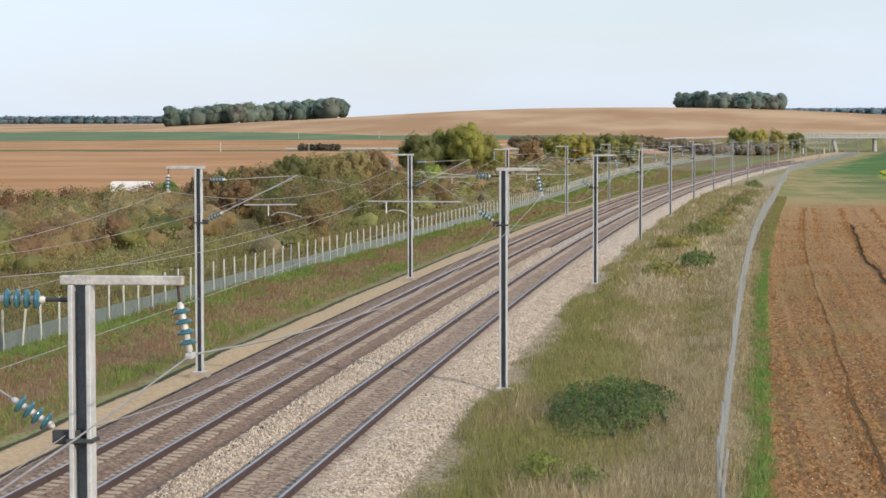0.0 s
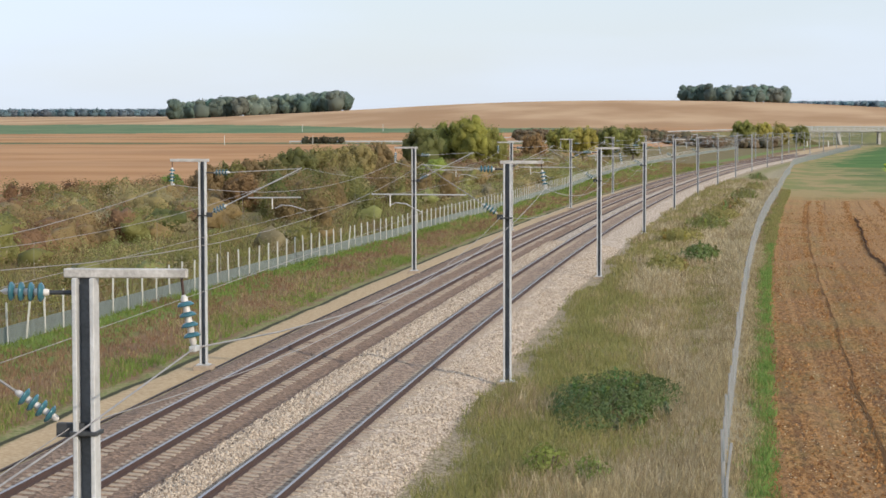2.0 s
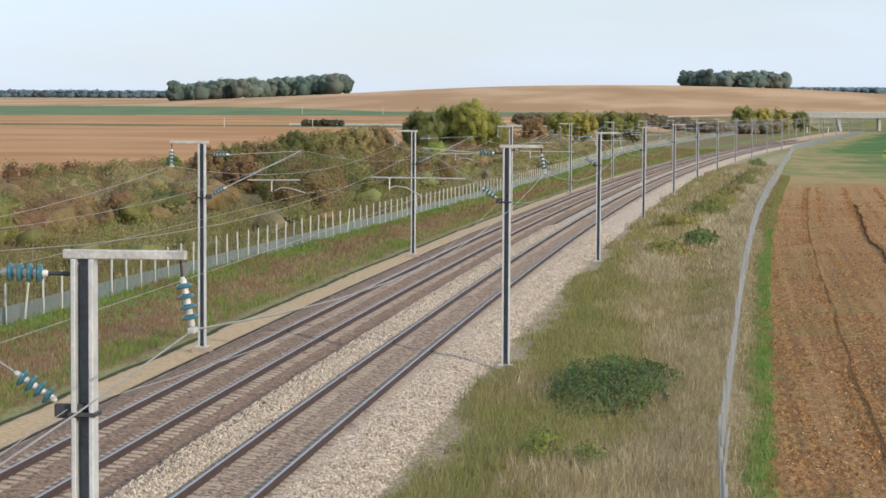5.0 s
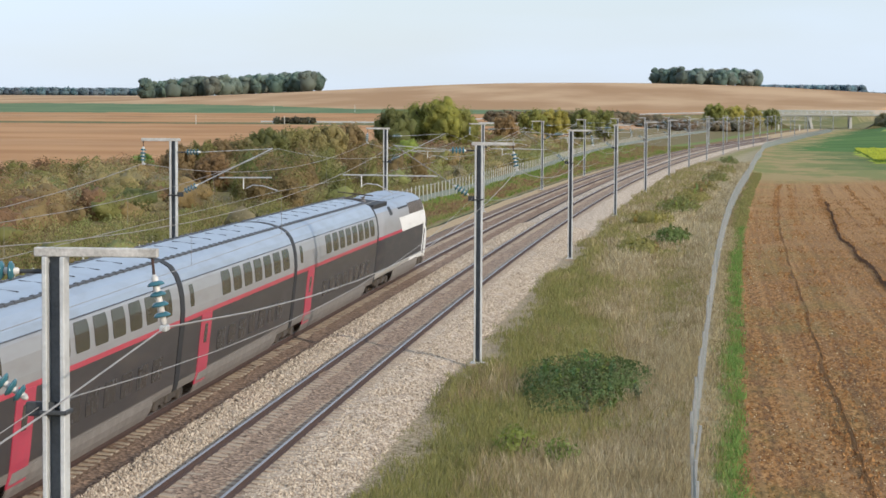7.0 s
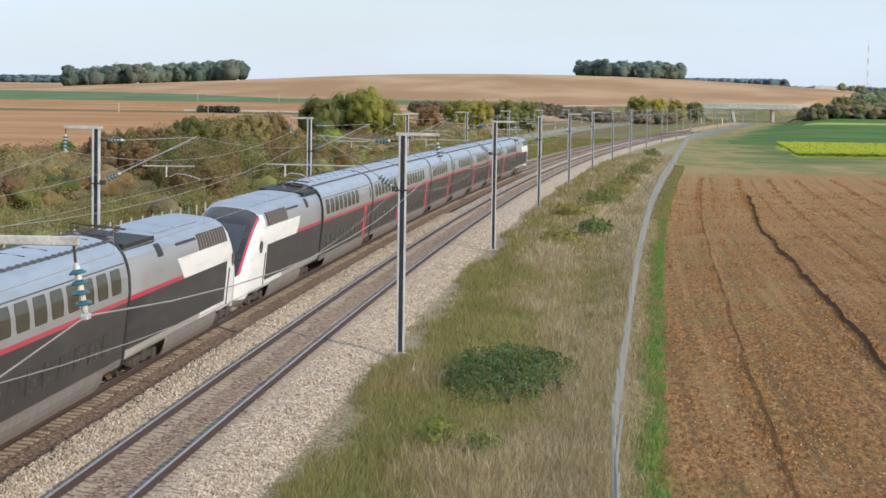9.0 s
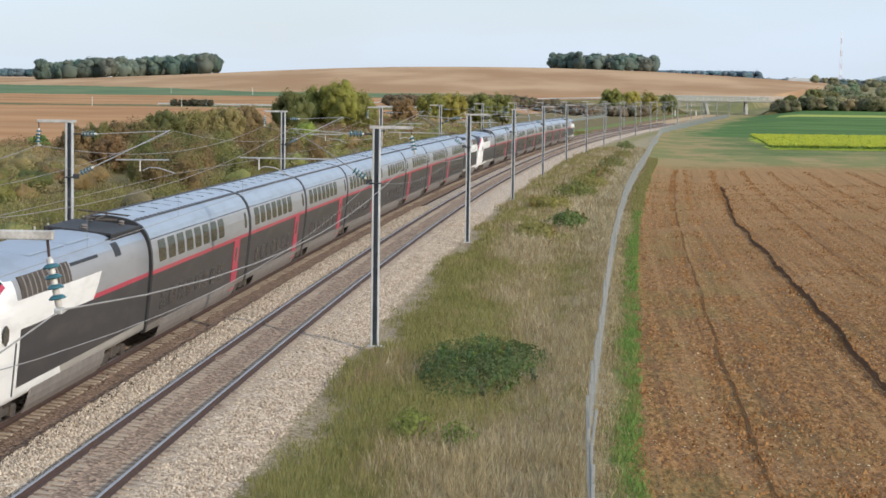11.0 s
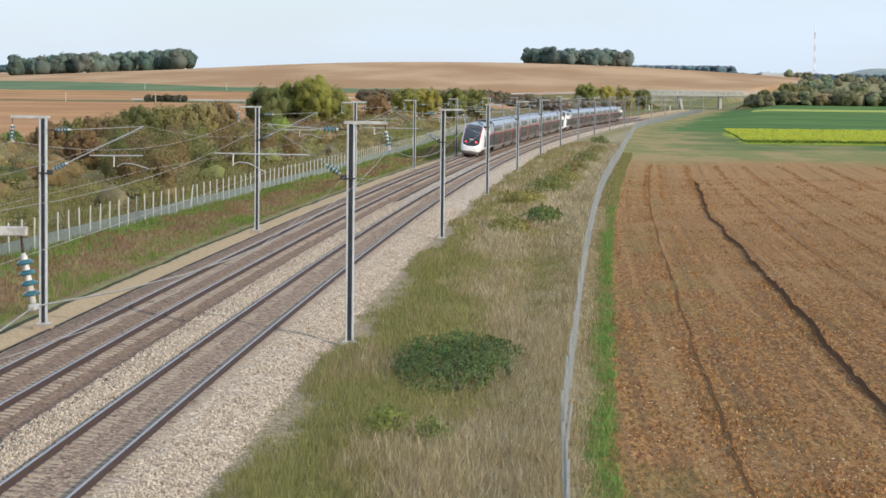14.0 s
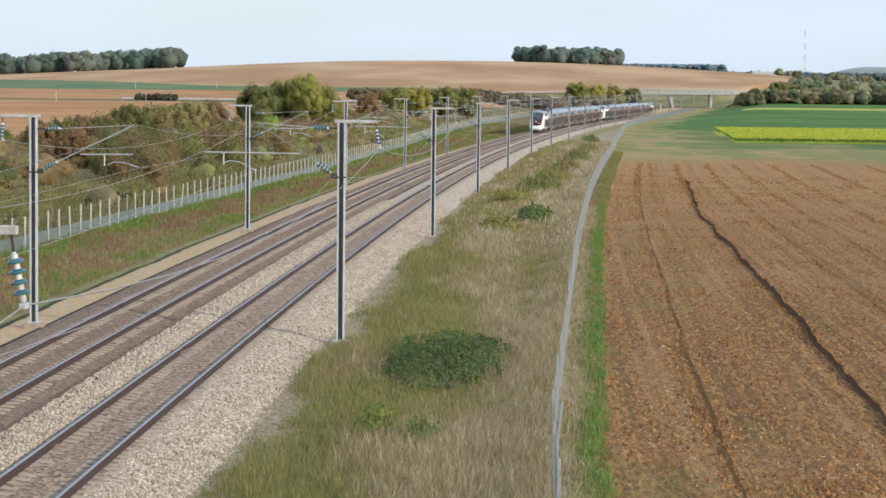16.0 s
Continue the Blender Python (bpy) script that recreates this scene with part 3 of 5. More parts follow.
for side, places in ((1, MASTS_R), (-1, MASTS_L)):
    first = mast(side)
    s, u, z = places[0]
    first.matrix_basis = Matrix.Translation(at_line(s, u, z)) @ Matrix.Rotation(-math.atan(line_dx(s)), 4, 'Z')
    for s, u, z in places[1:]:
        copy_thing(first, Matrix.Translation(at_line(s, u, z)) @ Matrix.Rotation(-math.atan(line_dx(s)), 4, 'Z'))


def wire(name, places, du, z, sag, radius, label):
    pts = []
    ends = [(places[0][0] - 54, places[0][1], places[0][2])] + places
    for (s0, u0, z0), (s1, u1, z1) in zip(ends, ends[1:]):
        for i in range(10):
            t = i / 10
            pts.append(at_line(s0 + (s1 - s0) * t, u0 + du + (u1 - u0) * t, z + z0 + (z1 - z0) * t - sag * 4 * t * (1 - t)))
    pts.append(at_line(ends[-1][0], ends[-1][1] + du, z))
    tagged(part(name, tube(bmesh.new(), pts, radius, 4), MAT["wire"]), label, "wire", "overhead wires")
    return pts


for places, dw, zc, zm, df, de in ((MASTS_R, -2.96, 5.3, 6.98, 1.32, -0.2), (MASTS_L, 3.85, 5.2, 6.76, -1.16, 0.2)):
    low = wire("contact_wire", places, dw, zc, 0.05, 0.007, "thin grooved copper contact wire over the track")
    high = wire("messenger_wire", places, dw, zm, 0.85, 0.007, "sagging bronze messenger wire over the track")
    wire("feeder_wire", places, df, 6.17, 0.9, 0.012, "sagging feeder wire hung from the mast heads")
    if places is MASTS_R:
        wire("earth_wire", places, de, 5.2, 0.8, 0.008, "sagging earth wire clamped to the masts")
    for j, (p, q) in enumerate(zip(low, high)):
        if j % 10 and j < 70 and j % 2 == 0:
            tagged(part("dropper_wire", tube(bmesh.new(), [p, q], 0.004, 3), MAT["wire"]), "thin vertical dropper between contact and messenger wire", "wire", "droppers")


# ---------------------------------------------------------------- fences
def build_fence(name, fu, s0, s1, pitch, high, label, solid, pr, mat, wide):
    root = tagged(new(name), label, "fence")
    bm = bmesh.new()
    box(bm, (-pr, -pr, -0.3), (pr, pr, high), 0.008)
    me = bpy.data.meshes.new("post")
    bm.to_mesh(me)
    bm.free()
    me.materials.append(mat)
    count = int((s1 - s0) / pitch)
    rnd = random.Random(7)
    far_v, far_f = [], []
    base = [v.co.copy() for v in me.vertices]
    polys = [tuple(p.vertices) for p in me.polygons]
    for i in range(count):
        s = s0 + i * pitch
        u = fu(s)
        m = Matrix.Translation((line_x(s) + u, s, ground_z(s, u))) @ Matrix.Rotation(rnd.uniform(-0.025, 0.025) + (0.12 if i in (13, 41) else 0), 4, 'Y') @ Matrix.Scale(rnd.uniform(0.97, 1.03), 4, (0, 0, 1))
        if i < 280:
            ob = new("post", me)
            ob.parent = root
            ob.matrix_basis = m
        else:
            o = len(far_v)
            far_v += [m @ v for v in base]
            far_f += [tuple(o + a for a in p) for p in polys]
    if far_v:
        tagged(link_mesh("post_rest", far_v, far_f, mat, root), kind="stuff")
    # woven wire: uprights and strands, closer together near the ground
    verts, faces = [], []
    s = s0
    while s < s1:
        step = 0.075 if s < 300 else 0.25
        w = wide if s < 300 else wide * 3.3
        u = fu(s)
        x, z = line_x(s) + u, ground_z(s, u)
        o = len(verts)
        verts += [(x, s - w, z), (x, s + w, z), (x, s + w, z + solid), (x, s - w, z + solid), (x - w, s, z), (x + w, s, z), (x + w, s, z + solid), (x - w, s, z + solid)]
        faces += [(o, o + 1, o + 2, o + 3), (o + 4, o + 5, o + 6, o + 7)]
        s += step
    levels = list(np.arange(0.06, solid, 0.085)) + list(np.arange(solid + 0.15, high - 0.05, 0.3))
    ss = np.arange(s0, s1, 3.0)
    for h in levels:
        t = 0.006 if h < solid else 0.0025
        prev = None
        for s in ss:
            u = fu(s)
            x, z = line_x(s) + u, ground_z(s, u) + h
            o = len(verts)
            verts += [(x, s, z - t), (x, s, z + t), (x - t, s, z), (x + t, s, z)]
            if prev is not None:
                faces += [(prev, o, o + 1, prev + 1), (prev + 2, o + 2, o + 3, prev + 3)]
            prev = o
    tagged(link_mesh("wire_mesh", verts, faces, MAT["mesh"], root, "grey-green woven wire"), kind="stuff")


build_fence("fence", fence_left_u, 62, 880, 2.6, 1.75, "railway fence of pale posts with grey wire mesh before scrub", 0.75, 0.038, MAT["post"], 0.011)
build_fence("fence", fence_right_u, 20, 900, 2.6, 1.55, "railway fence of grey posts and wire mesh beside the ploughed field", 1.25, 0.035, MAT["post_grey"], 0.004)


# ---------------------------------------------------------------- the train
SECTION_Z = [0.74, 0.85, 1.0, 2.5, 2.9, 3.3, 3.6, 3.85, 4.08, 4.20, 4.265, 4.29]
SECTION_X = [1.40, 1.425, 1.44, 1.45, 1.435, 1.37, 1.28, 1.16, 0.96, 0.70, 0.36, 0.0]


def half_width(z):
    return float(np.interp(z, SECTION_Z, SECTION_X))


def coach_material():
    m, n, l, b = material("coach_livery")
    k = Maths(n, l)
    co = n.new("ShaderNodeTexCoord").outputs["Object"]
    sep = n.new("ShaderNodeSeparateXYZ")
    l.new(co, sep.inputs[0])
    x, y, z = sep.outputs
    dirt = k.noise(1.2, 5, k.stretch(co, (1, 0.4, 2.5)))
    col = (0.50, 0.49, 0.47)
    col = k.mix(k.gt(z, 3.66), (0.275, 0.28, 0.295), (0.35, 0.41, 0.49))
    col = k.mix(k.lt(z, 2.71), col, (0.46, 0.038, 0.075))
    col = k.mix(k.lt(z, 2.58), col, (0.026, 0.025, 0.030))
    col = k.mix(k.lt(z, 0.98), col, (0.19, 0.175, 0.16))
    col = k.mix(k.op('MULTIPLY', k.step(dirt, 0.45, 0.75), 0.2), col, (0.17, 0.14, 0.115))
    l.new(col, b.inputs["Base Color"])
    roof = k.gt(z, 3.66)
    l.new(k.op('ADD', 0.27, k.op('MULTIPLY', dirt, 0.16)), b.inputs["Roughness"])
    l.new(k.op('MULTIPLY', roof, 0.45), b.inputs["Metallic"])
    b.inputs["Coat Weight"].default_value, b.inputs["Coat Roughness"].default_value = 0.22, 0.2
    b.inputs["Specular IOR Level"].default_value = 0.35
    return m


def power_material():
    m, n, l, b = material("power_car_livery")
    k = Maths(n, l)
    co = n.new("ShaderNodeTexCoord").outputs["Object"]
    sep = n.new("ShaderNodeSeparateXYZ")
    l.new(co, sep.inputs[0])
    x, y, z = sep.outputs
    ax = k.op('ABSOLUTE', x)
    dirt = k.noise(1.2, 5, k.stretch(co, (1, 0.4, 2.5)))
    white, grey, dark, red, silver = (0.78, 0.78, 0.77), (0.275, 0.28, 0.295), (0.036, 0.034, 0.038), (0.46, 0.03, 0.07), (0.35, 0.41, 0.49)
    slant = k.op('SUBTRACT', k.op('MULTIPLY', k.op('SUBTRACT', z, 2.6), -1.7), 2.4)
    col = k.mix(k.gt(y, slant), grey, white)
    col = k.mix(k.both(k.gt(z, 3.28), k.lt(y, 6.4)), col, grey)
    col = k.mix(k.both(k.gt(z, 3.74), k.lt(y, 6.9)), col, silver)
    col = k.mix(k.both(k.between(z, 2.58, 2.71), k.lt(y, slant)), col, red)
    col = k.mix(k.both(k.between(z, 1.15, 2.58), k.lt(y, 6.2)), col, dark)
    col = k.mix(k.both(k.lt(z, 1.15), k.lt(y, k.op('ADD', 0.2, z))), col, (0.36, 0.34, 0.31))
    col = k.mix(k.lt(z, 0.66), col, (0.22, 0.205, 0.19))
    # dark front with windscreen, red edge
    edge = k.op('ADD', 0.98, k.op('MULTIPLY', k.op('SUBTRACT', z, 1.3), 0.02))
    low = k.op('ADD', 1.28, k.op('MULTIPLY', k.op('POWER', ax, 3.0), 0.30))
    front = k.both(k.gt(z, low), k.gt(y, 6.95))
    col = k.mix(k.both(front, k.lt(ax, k.op('ADD', edge, 0.08)), k.gt(z, 1.55)), col, red)
    col = k.mix(k.both(front, k.lt(ax, edge)), col, (0.018, 0.018, 0.022))
    col = k.mix(k.op('MULTIPLY', k.step(dirt, 0.45, 0.75), 0.25), col, (0.17, 0.14, 0.115))
    l.new(col, b.inputs["Base Color"])
    glass = k.both(front, k.lt(ax, edge))
    pane = k.both(k.between(z, 2.42, 3.38), k.lt(ax, 0.80), k.gt(y, 6.95))
    col = k.mix(pane, col, (0.035, 0.042, 0.055))
    l.new(col, b.inputs["Base Color"])
    l.new(k.op('SUBTRACT', k.op('SUBTRACT', 0.42, k.op('MULTIPLY', glass, 0.18)), k.op('MULTIPLY', pane, 0.18)), b.inputs["Roughness"])
    l.new(k.op('MULTIPLY', k.both(k.gt(z, 3.74), k.lt(y, 6.9)), 0.45), b.inputs["Metallic"])
    return m


MAT["coach"], MAT["power"] = coach_material(), power_material()
MAT["window"] = simple("tinted_window_glass", (0.045, 0.042, 0.036), 0.16, 0, 0.3, 2)
MAT["low_window"] = simple("dark_lower_window", (0.020, 0.020, 0.022), 0.25, 0, 0.3, 2)
MAT["door_red"] = simple("red_door_paint", (0.42, 0.04, 0.078), 0.35, 0, 0.15, 2)
MAT["gangway"] = simple("black_gangway_rubber", (0.018, 0.018, 0.02), 0.65, 0, 0.2, 4)
MAT["bogie"] = simple("dusty_bogie_steel", (0.075, 0.062, 0.052), 0.8, 0.2, 0.4, 4)
MAT["roofline"] = simple("dark_roof_cable_duct", (0.06, 0.065, 0.075), 0.6, 0, 0.2, 4)
MAT["lamp_off"] = simple("unlit_lamp_glass", (0.30, 0.04, 0.04), 0.2, 0, 0.1, 4)
MAT["lamp_on"] = simple("lit_red_tail_lamp", (0.8, 0.05, 0.04), 0.3, 0, 0.0, 4, glow=((1.0, 0.06, 0.075), 3.0))


def coach_ring(scale=1.0):
    zs = list(zip(SECTION_X, SECTION_Z))
    fine = []
    for (a, za), (b, zb) in zip(zs, zs[1:]):
        fine += [(a, za), ((a + b) / 2, (za + zb) / 2)]
    fine.append(zs[-1])
    pts = [(-x, z) for x, z in fine] + [(x, z) for x, z in fine[::-1][1:]]
    return [(x * scale, 0.74 + (z - 0.74) * (1 - (1 - scale) * 0.5)) for x, z in pts]


def loft(rings):
    """rings: [(y, [(x, z), ...])]"""
    verts, faces = [], []
    m = len(rings[0][1])
    for y, pts in rings:
        verts += [(x, y, z) for x, z in pts]
    for i in range(len(rings) - 1):
        for j in range(m):
            faces.append((i * m + j, i * m + (j + 1) % m, (i + 1) * m + (j + 1) % m, (i + 1) * m + j))
    faces.append(tuple(range(m))[::-1])
    faces.append(tuple((len(rings) - 1) * m + j for j in range(m)))
    return verts, faces


def wall_panel(y0, y1, z0, z1, side, proud=0.014, rows=4, corner=0.0, width=half_width):
    """A panel with thickness that follows the coach's wall."""
    bm = bmesh.new()
    outer, inner = [], []
    for i in range(rows + 1):
        z = z0 + (z1 - z0) * i / rows
        c = corner if i in (0, rows) else 0.0
        for lst, d in ((outer, proud), (inner, -0.02)):
            x = side * (width(z) + d)
            lst.append((bm.verts.new((x, y0 + c, z)), bm.verts.new((x, y1 - c, z))))
    for i in range(rows):
        (a, b), (c, d) = outer[i], outer[i + 1]
        bm.faces.new((a, b, d, c))
        bm.faces.new((outer[i][0], outer[i + 1][0], inner[i + 1][0], inner[i][0]))
        bm.faces.new((outer[i][1], inner[i][1], inner[i + 1][1], outer[i + 1][1]))
    bm.faces.new((outer[0][0], inner[0][0], inner[0][1], outer[0][1]))
    bm.faces.new((outer[-1][0], outer[-1][1], inner[-1][1], inner[-1][0]))
    bmesh.ops.recalc_face_normals(bm, faces=bm.faces)
    return bm


def bogie(root, y):
    bm = bmesh.new()
    for side in (-1, 1):
        box(bm, (side * 1.13 - 0.09, y - 1.95, 0.42), (side * 1.13 + 0.09, y + 1.95, 0.62), 0.03)
        for q in (-1.5, 1.5):
            box(bm, (side * 1.16 - 0.13, y + q - 0.22, 0.34), (side * 1.16 + 0.13, y + q + 0.22, 0.66), 0.04)
        box(bm, (side * 1.2 - 0.09, y - 0.3, 0.40), (side * 1.2 + 0.09, y + 0.3, 0.80), 0.04)
    box(bm, (-1.1, y - 0.4, 0.35), (1.1, y + 0.4, 0.6), 0.04)
    b = part("bogie", bm, MAT["bogie"], root, "brown-dusted steel bogie frame")
    for q in (-1.5, 1.5):
        for side in (-1, 1):
            part("wheel", lathe(bmesh.new(), (side * 0.68, y + q, 0.46), (side, 0, 0), [(0, 0.47), (0.02, 0.48), (0.05, 0.455), (0.14, 0.45), (0.145, 0.36), (0.12, 0.15), (0.16, 0.13), (0.2, 0.10)], 20), MAT["bogie"], b)
        part("axle", tube(bmesh.new(), [(-0.7, y + q, 0.46), (0.7, y + q, 0.46)], 0.09, 8), MAT["bogie"], b)


def coach(length, windows, start, first, doors=True):
    root = tagged(new("passenger_coach"), "double-deck grey passenger coach with red stripe and red doors" if doors else "double-deck grey buffet coach with red stripe and no doors", "train coach", "coaches of the train")
    h = length / 2 - 0.24
    rings = [(-h, coach_ring(0.985)), (-h + 0.12, coach_ring(1.0))] + [(-h + 0.12 + (2 * h - 0.24) * i / 8, coach_ring()) for i in range(1, 8)] + [(h - 0.12, coach_ring()), (h, coach_ring(0.985))]
    v, f = loft(rings)
    link_mesh("body", v, f, MAT["coach"], root, "grey body with dark lower band and red stripe", smooth_faces=False)
    ring = coach_ring(1.004)
    for e in (-1, 1):
        v, f = loft([(e * (h - 0.01), ring), (e * (length / 2 + 0.01), ring)])
        link_mesh("gangway", v, f, MAT["gangway"], root, "black rubber gangway bellows")
    for side in (-1, 1):
        y = -length / 2 + start
        for i in range(windows):
            part("window", wall_panel(y, y + 1.28, 2.92, 3.60, side, 0.012, 5, 0.07), MAT["window"], root)
            y += 1.76
        part("small_window", wall_panel(-length / 2 + 1.0, -length / 2 + 1.5, 2.95, 3.54, side, 0.012, 5, 0.05), MAT["window"], root)
        d = -length / 2 + first
        if doors:
            part("door", wall_panel(d, d + 1.45, 0.62, 2.6, side, 0.016, 4, 0.0), MAT["door_red"], root, "red entrance door")
            part("door_window", wall_panel(d + 0.5, d + 0.95, 1.75, 2.3, side, 0.024, 2, 0.05), MAT["window"], root)
        y = -length / 2 + start - 0.3
        for i in range(windows):
            part("lower_window", wall_panel(y, y + 1.2, 1.32, 1.92, side, 0.010, 2, 0.06), MAT["low_window"], root)
            y += 1.7
        # gutter and cant rail
        part("gutter", tube(bmesh.new(), [(side * (half_width(3.68) + 0.005), -h + 0.1, 3.68), (side * (half_width(3.68) + 0.005), h - 0.1, 3.68)], 0.018, 5), MAT["roofline"], root)
        part("skirt", wall_panel(-h + 2.5, h - 2.5, 0.32, 0.92, side, 0.02, 3, 0.12, lambda z: 1.22 + 0.21 * min(1, max(0, (z - 0.3) / 0.5)) ** 0.5), MAT["skirt"], root, "dusty grey skirt")
    bm = bmesh.new()
    for x in (-0.68, 0.68):
        box(bm, (x - 0.045, -h + 0.05, 4.13), (x + 0.045, h - 0.05, 4.235), 0.015)
        y = -h + 0.4
        while y < h - 0.3:
            box(bm, (x - 0.06, y, 4.13), (x + 0.06, y + 0.22, 4.255), 0.015)
            y += 0.75
    part("roof_duct", bm, MAT["roofline"], root, "pair of dark cable ducts along the roof")
    y = -h + 1.0
    while y < h - 0.8:
        part("roof_seam", box(bmesh.new(), (-0.34, y, 4.24), (0.34, y + 0.03, 4.29), 0.004), MAT["roofline"], root)
        y += 2.4
    bogie(root, -length / 2)
    return root


MAT["skirt"] = simple("dusty_skirt_paint", (0.20, 0.18, 0.165), 0.6, 0, 0.25, 1.5)
L_POWER, L_END, L_COACH = 22.15, 21.845, 18.7


def nose_shape(y):
    """Half width, top and bulge of the power car's section at y."""
    t = min(max((y - 5.6) / (11.0 - 5.6), 0.0), 1.0)
    top = 4.08 - 2.75 * t ** 2.1
    hw = 1.435 * (1 - 0.34 * t ** 3.2)
    return hw, top, 4.4 - 1.7 * t


def nose_ring(y, squash=1.0, steps=28):
    hw, top, e = nose_shape(y)
    zc = 1.02 if top > 1.9 else 0.64 + 0.2 * top
    bottom = 0.78 - 0.40 * smooth(9.0, 9.5, y)
    pts = []
    for i in range(steps + 1):
        a = math.pi * i / steps
        c, s = math.cos(a), math.sin(a)
        x = -hw * math.copysign(abs(c) ** (2 / e), c)
        z = zc + (top - zc) * abs(s) ** (2 / e)
        pts.append((x * squash, zc + (z - zc) * squash))
    pts += [(hw * 0.99 * squash, (zc + bottom) / 2), (hw * 0.9 * squash, bottom + 0.1 * (1 - squash)), (0, bottom), (-hw * 0.9 * squash, bottom + 0.1 * (1 - squash)), (-hw * 0.99 * squash, (zc + bottom) / 2)]
    return pts


def power_half_width(z):
    hw, top, e = nose_shape(0)
    return hw * (1 - min(1, max(0, (z - 1.0) / (top - 1.0))) ** e) ** (1 / e)


def power_car():
    root = tagged(new("power_car"), "white and grey streamlined train power car with dark windscreen", "power car", "power cars of the train")
    ys = [-10.9, -10.8, -8, -5, -2, 1, 4, 5.6] + [5.6 + 0.18 * i for i in range(1, 30)] + [10.98]
    rings = [(y, nose_ring(y, 0.94 if y == -10.9 else 1.0)) for y in ys] + [(11.06, nose_ring(10.98, 0.86)), (11.1, nose_ring(10.98, 0.6))]
    v, f = loft(rings)
    link_mesh("body", v, f, MAT["power"], root, "white nose, dark side panel and red stripe", smooth_faces=True)
    ring = [(x * 0.97, z) for x, z in nose_ring(0)]
    v, f = loft([(-L_POWER / 2 - 0.01, ring), (-10.88, ring)])
    link_mesh("gangway", v, f, MAT["gangway"], root, "black rubber gap seal")
    for side in (-1, 1):
        part("vent_grille", wall_panel(0.4, 6.0, 3.30, 3.80, side, 0.012, 4, 0.0, power_half_width), MAT["bogie"], root, "dark ventilation grille")
        for i in range(10):
            y = 0.7 + i * 0.53
            part("grille_slat", wall_panel(y, y + 0.09, 3.31, 3.79, side, 0.03, 3, 0.0, power_half_width), MAT["skirt"], root)
        part("vent_slot", wall_panel(-3.4, 0.2, 3.66, 3.74, side, 0.012, 2, 0.0, power_half_width), MAT["black"], root)
        part("roof_notch", wall_panel(-6.6, -5.7, 3.52, 3.98, side, 0.014, 3, 0.0, power_half_width), MAT["black"], root)
        part("cab_window", wall_panel(7.35, 7.85, 2.32, 2.80, side, 0.010, 4, 0.22, lambda z: power_half_width(z) - 0.012), MAT["window"], root)
        part("cab_door_rail", tube(bmesh.new(), [(side * 1.45, 6.65, 1.0), (side * 1.45, 6.65, 2.3)], 0.022, 5), MAT["roofline"], root)
        part("lamp", lathe(bmesh.new(), (side * 0.60, 10.30, 1.70), (side * 0.12, 1, 0.45), [(0, 0.14), (0.13, 0.15), (0.19, 0.12), (0.22, 0.05)], 14), MAT["lamp_off"], root, "round lamp behind glass")
        part("skirt", wall_panel(-4.7, 4.7, 0.30, 0.95, side, 0.02, 3, 0.1, lambda z: 1.26 + 0.175 * min(1, max(0, (z - 0.3) / 0.5)) ** 0.5), MAT["skirt"], root, "dusty grey skirt")
    part("emblem", box(bmesh.new(), (-0.22, 10.16, 2.06), (0.22, 10.28, 2.17), 0.01), MAT["white"], root, "small pale emblem bar")
    bm = bmesh.new()
    box(bm, (-1.0, 9.3, 0.16), (1.0, 10.5, 0.50), 0.08)
    part("obstacle_deflector", bm, MAT["skirt"], root, "grey obstacle deflector")
    # pantograph well, a raised black box standing for its shade, and pantograph
    part("roof_well", box(bmesh.new(), (-1.0, -10.6, 4.02), (1.0, -6.4, 4.12), 0.03), MAT["gangway"], root, "raised black box, coloured for the shade in the roof well")
    for x in (-1.02, 0.94):
        part("well_wall", box(bmesh.new(), (x, -10.7, 3.9), (x + 0.08, -6.2, 4.13), 0.03), MAT["gangway"], root)
    bm = bmesh.new()
    for x in (-0.35, 0.35):
        tube(bm, [(x, -10.2, 4.25), (x * 0.6, -7.6, 4.38)], 0.03)
        tube(bm, [(x * 0.6, -7.6, 4.38), (x * 0.5, -9.6, 4.46)], 0.022)
    tube(bm, [(-0.8, -9.6, 4.47), (0.8, -9.6, 4.47)], 0.03)
    tube(bm, [(-0.35, -10.2, 4.25), (0.35, -10.2, 4.25)], 0.03)
    part("pantograph", bm, MAT["bogie"], root, "folded pantograph")
    for x, y in ((-0.5, -10.2), (0.5, -10.2), (0, -7.0)):
        part("roof_insulator", lathe(bmesh.new(), (x, y, 4.1), (0, 0, 1), [(0, 0.07), (0.05, 0.11), (0.08, 0.06), (0.12, 0.11), (0.16, 0.06)], 10), MAT["skirt"], root)
    part("roof_hatch", box(bmesh.new(), (-0.7, -4.5, 4.04), (0.7, -1.6, 4.11), 0.03), MAT["power"], root)
    part("roof_hatch", box(bmesh.new(), (-0.7, -1.2, 4.04), (0.7, 3.0, 4.11), 0.03), MAT["power"], root)
    part("wiper", tube(bmesh.new(), [(0.1, 9.9, 2.42), (0.5, 9.35, 2.95)], 0.015, 4), MAT["black"], root)
    bogie(root, -7.0)
    bogie(root, 7.0)
    return root


PROTO = {"power": power_car(), "end": coach(L_END, 8, 6.9, 2.7), "coach": coach(L_COACH, 7, 5.5, 2.6), "buffet": coach(L_COACH, 7, 5.5, 2.6, False)}
FORMATION = [("power", L_POWER, 0)] + [("end", L_END, 0)] + [("coach", L_COACH, 0)] * 2 + [("buffet", L_COACH, 0)] + [("coach", L_COACH, 1)] * 3 + [("end", L_END, 1)] + [("power", L_POWER, 1)]
TRAIN = []
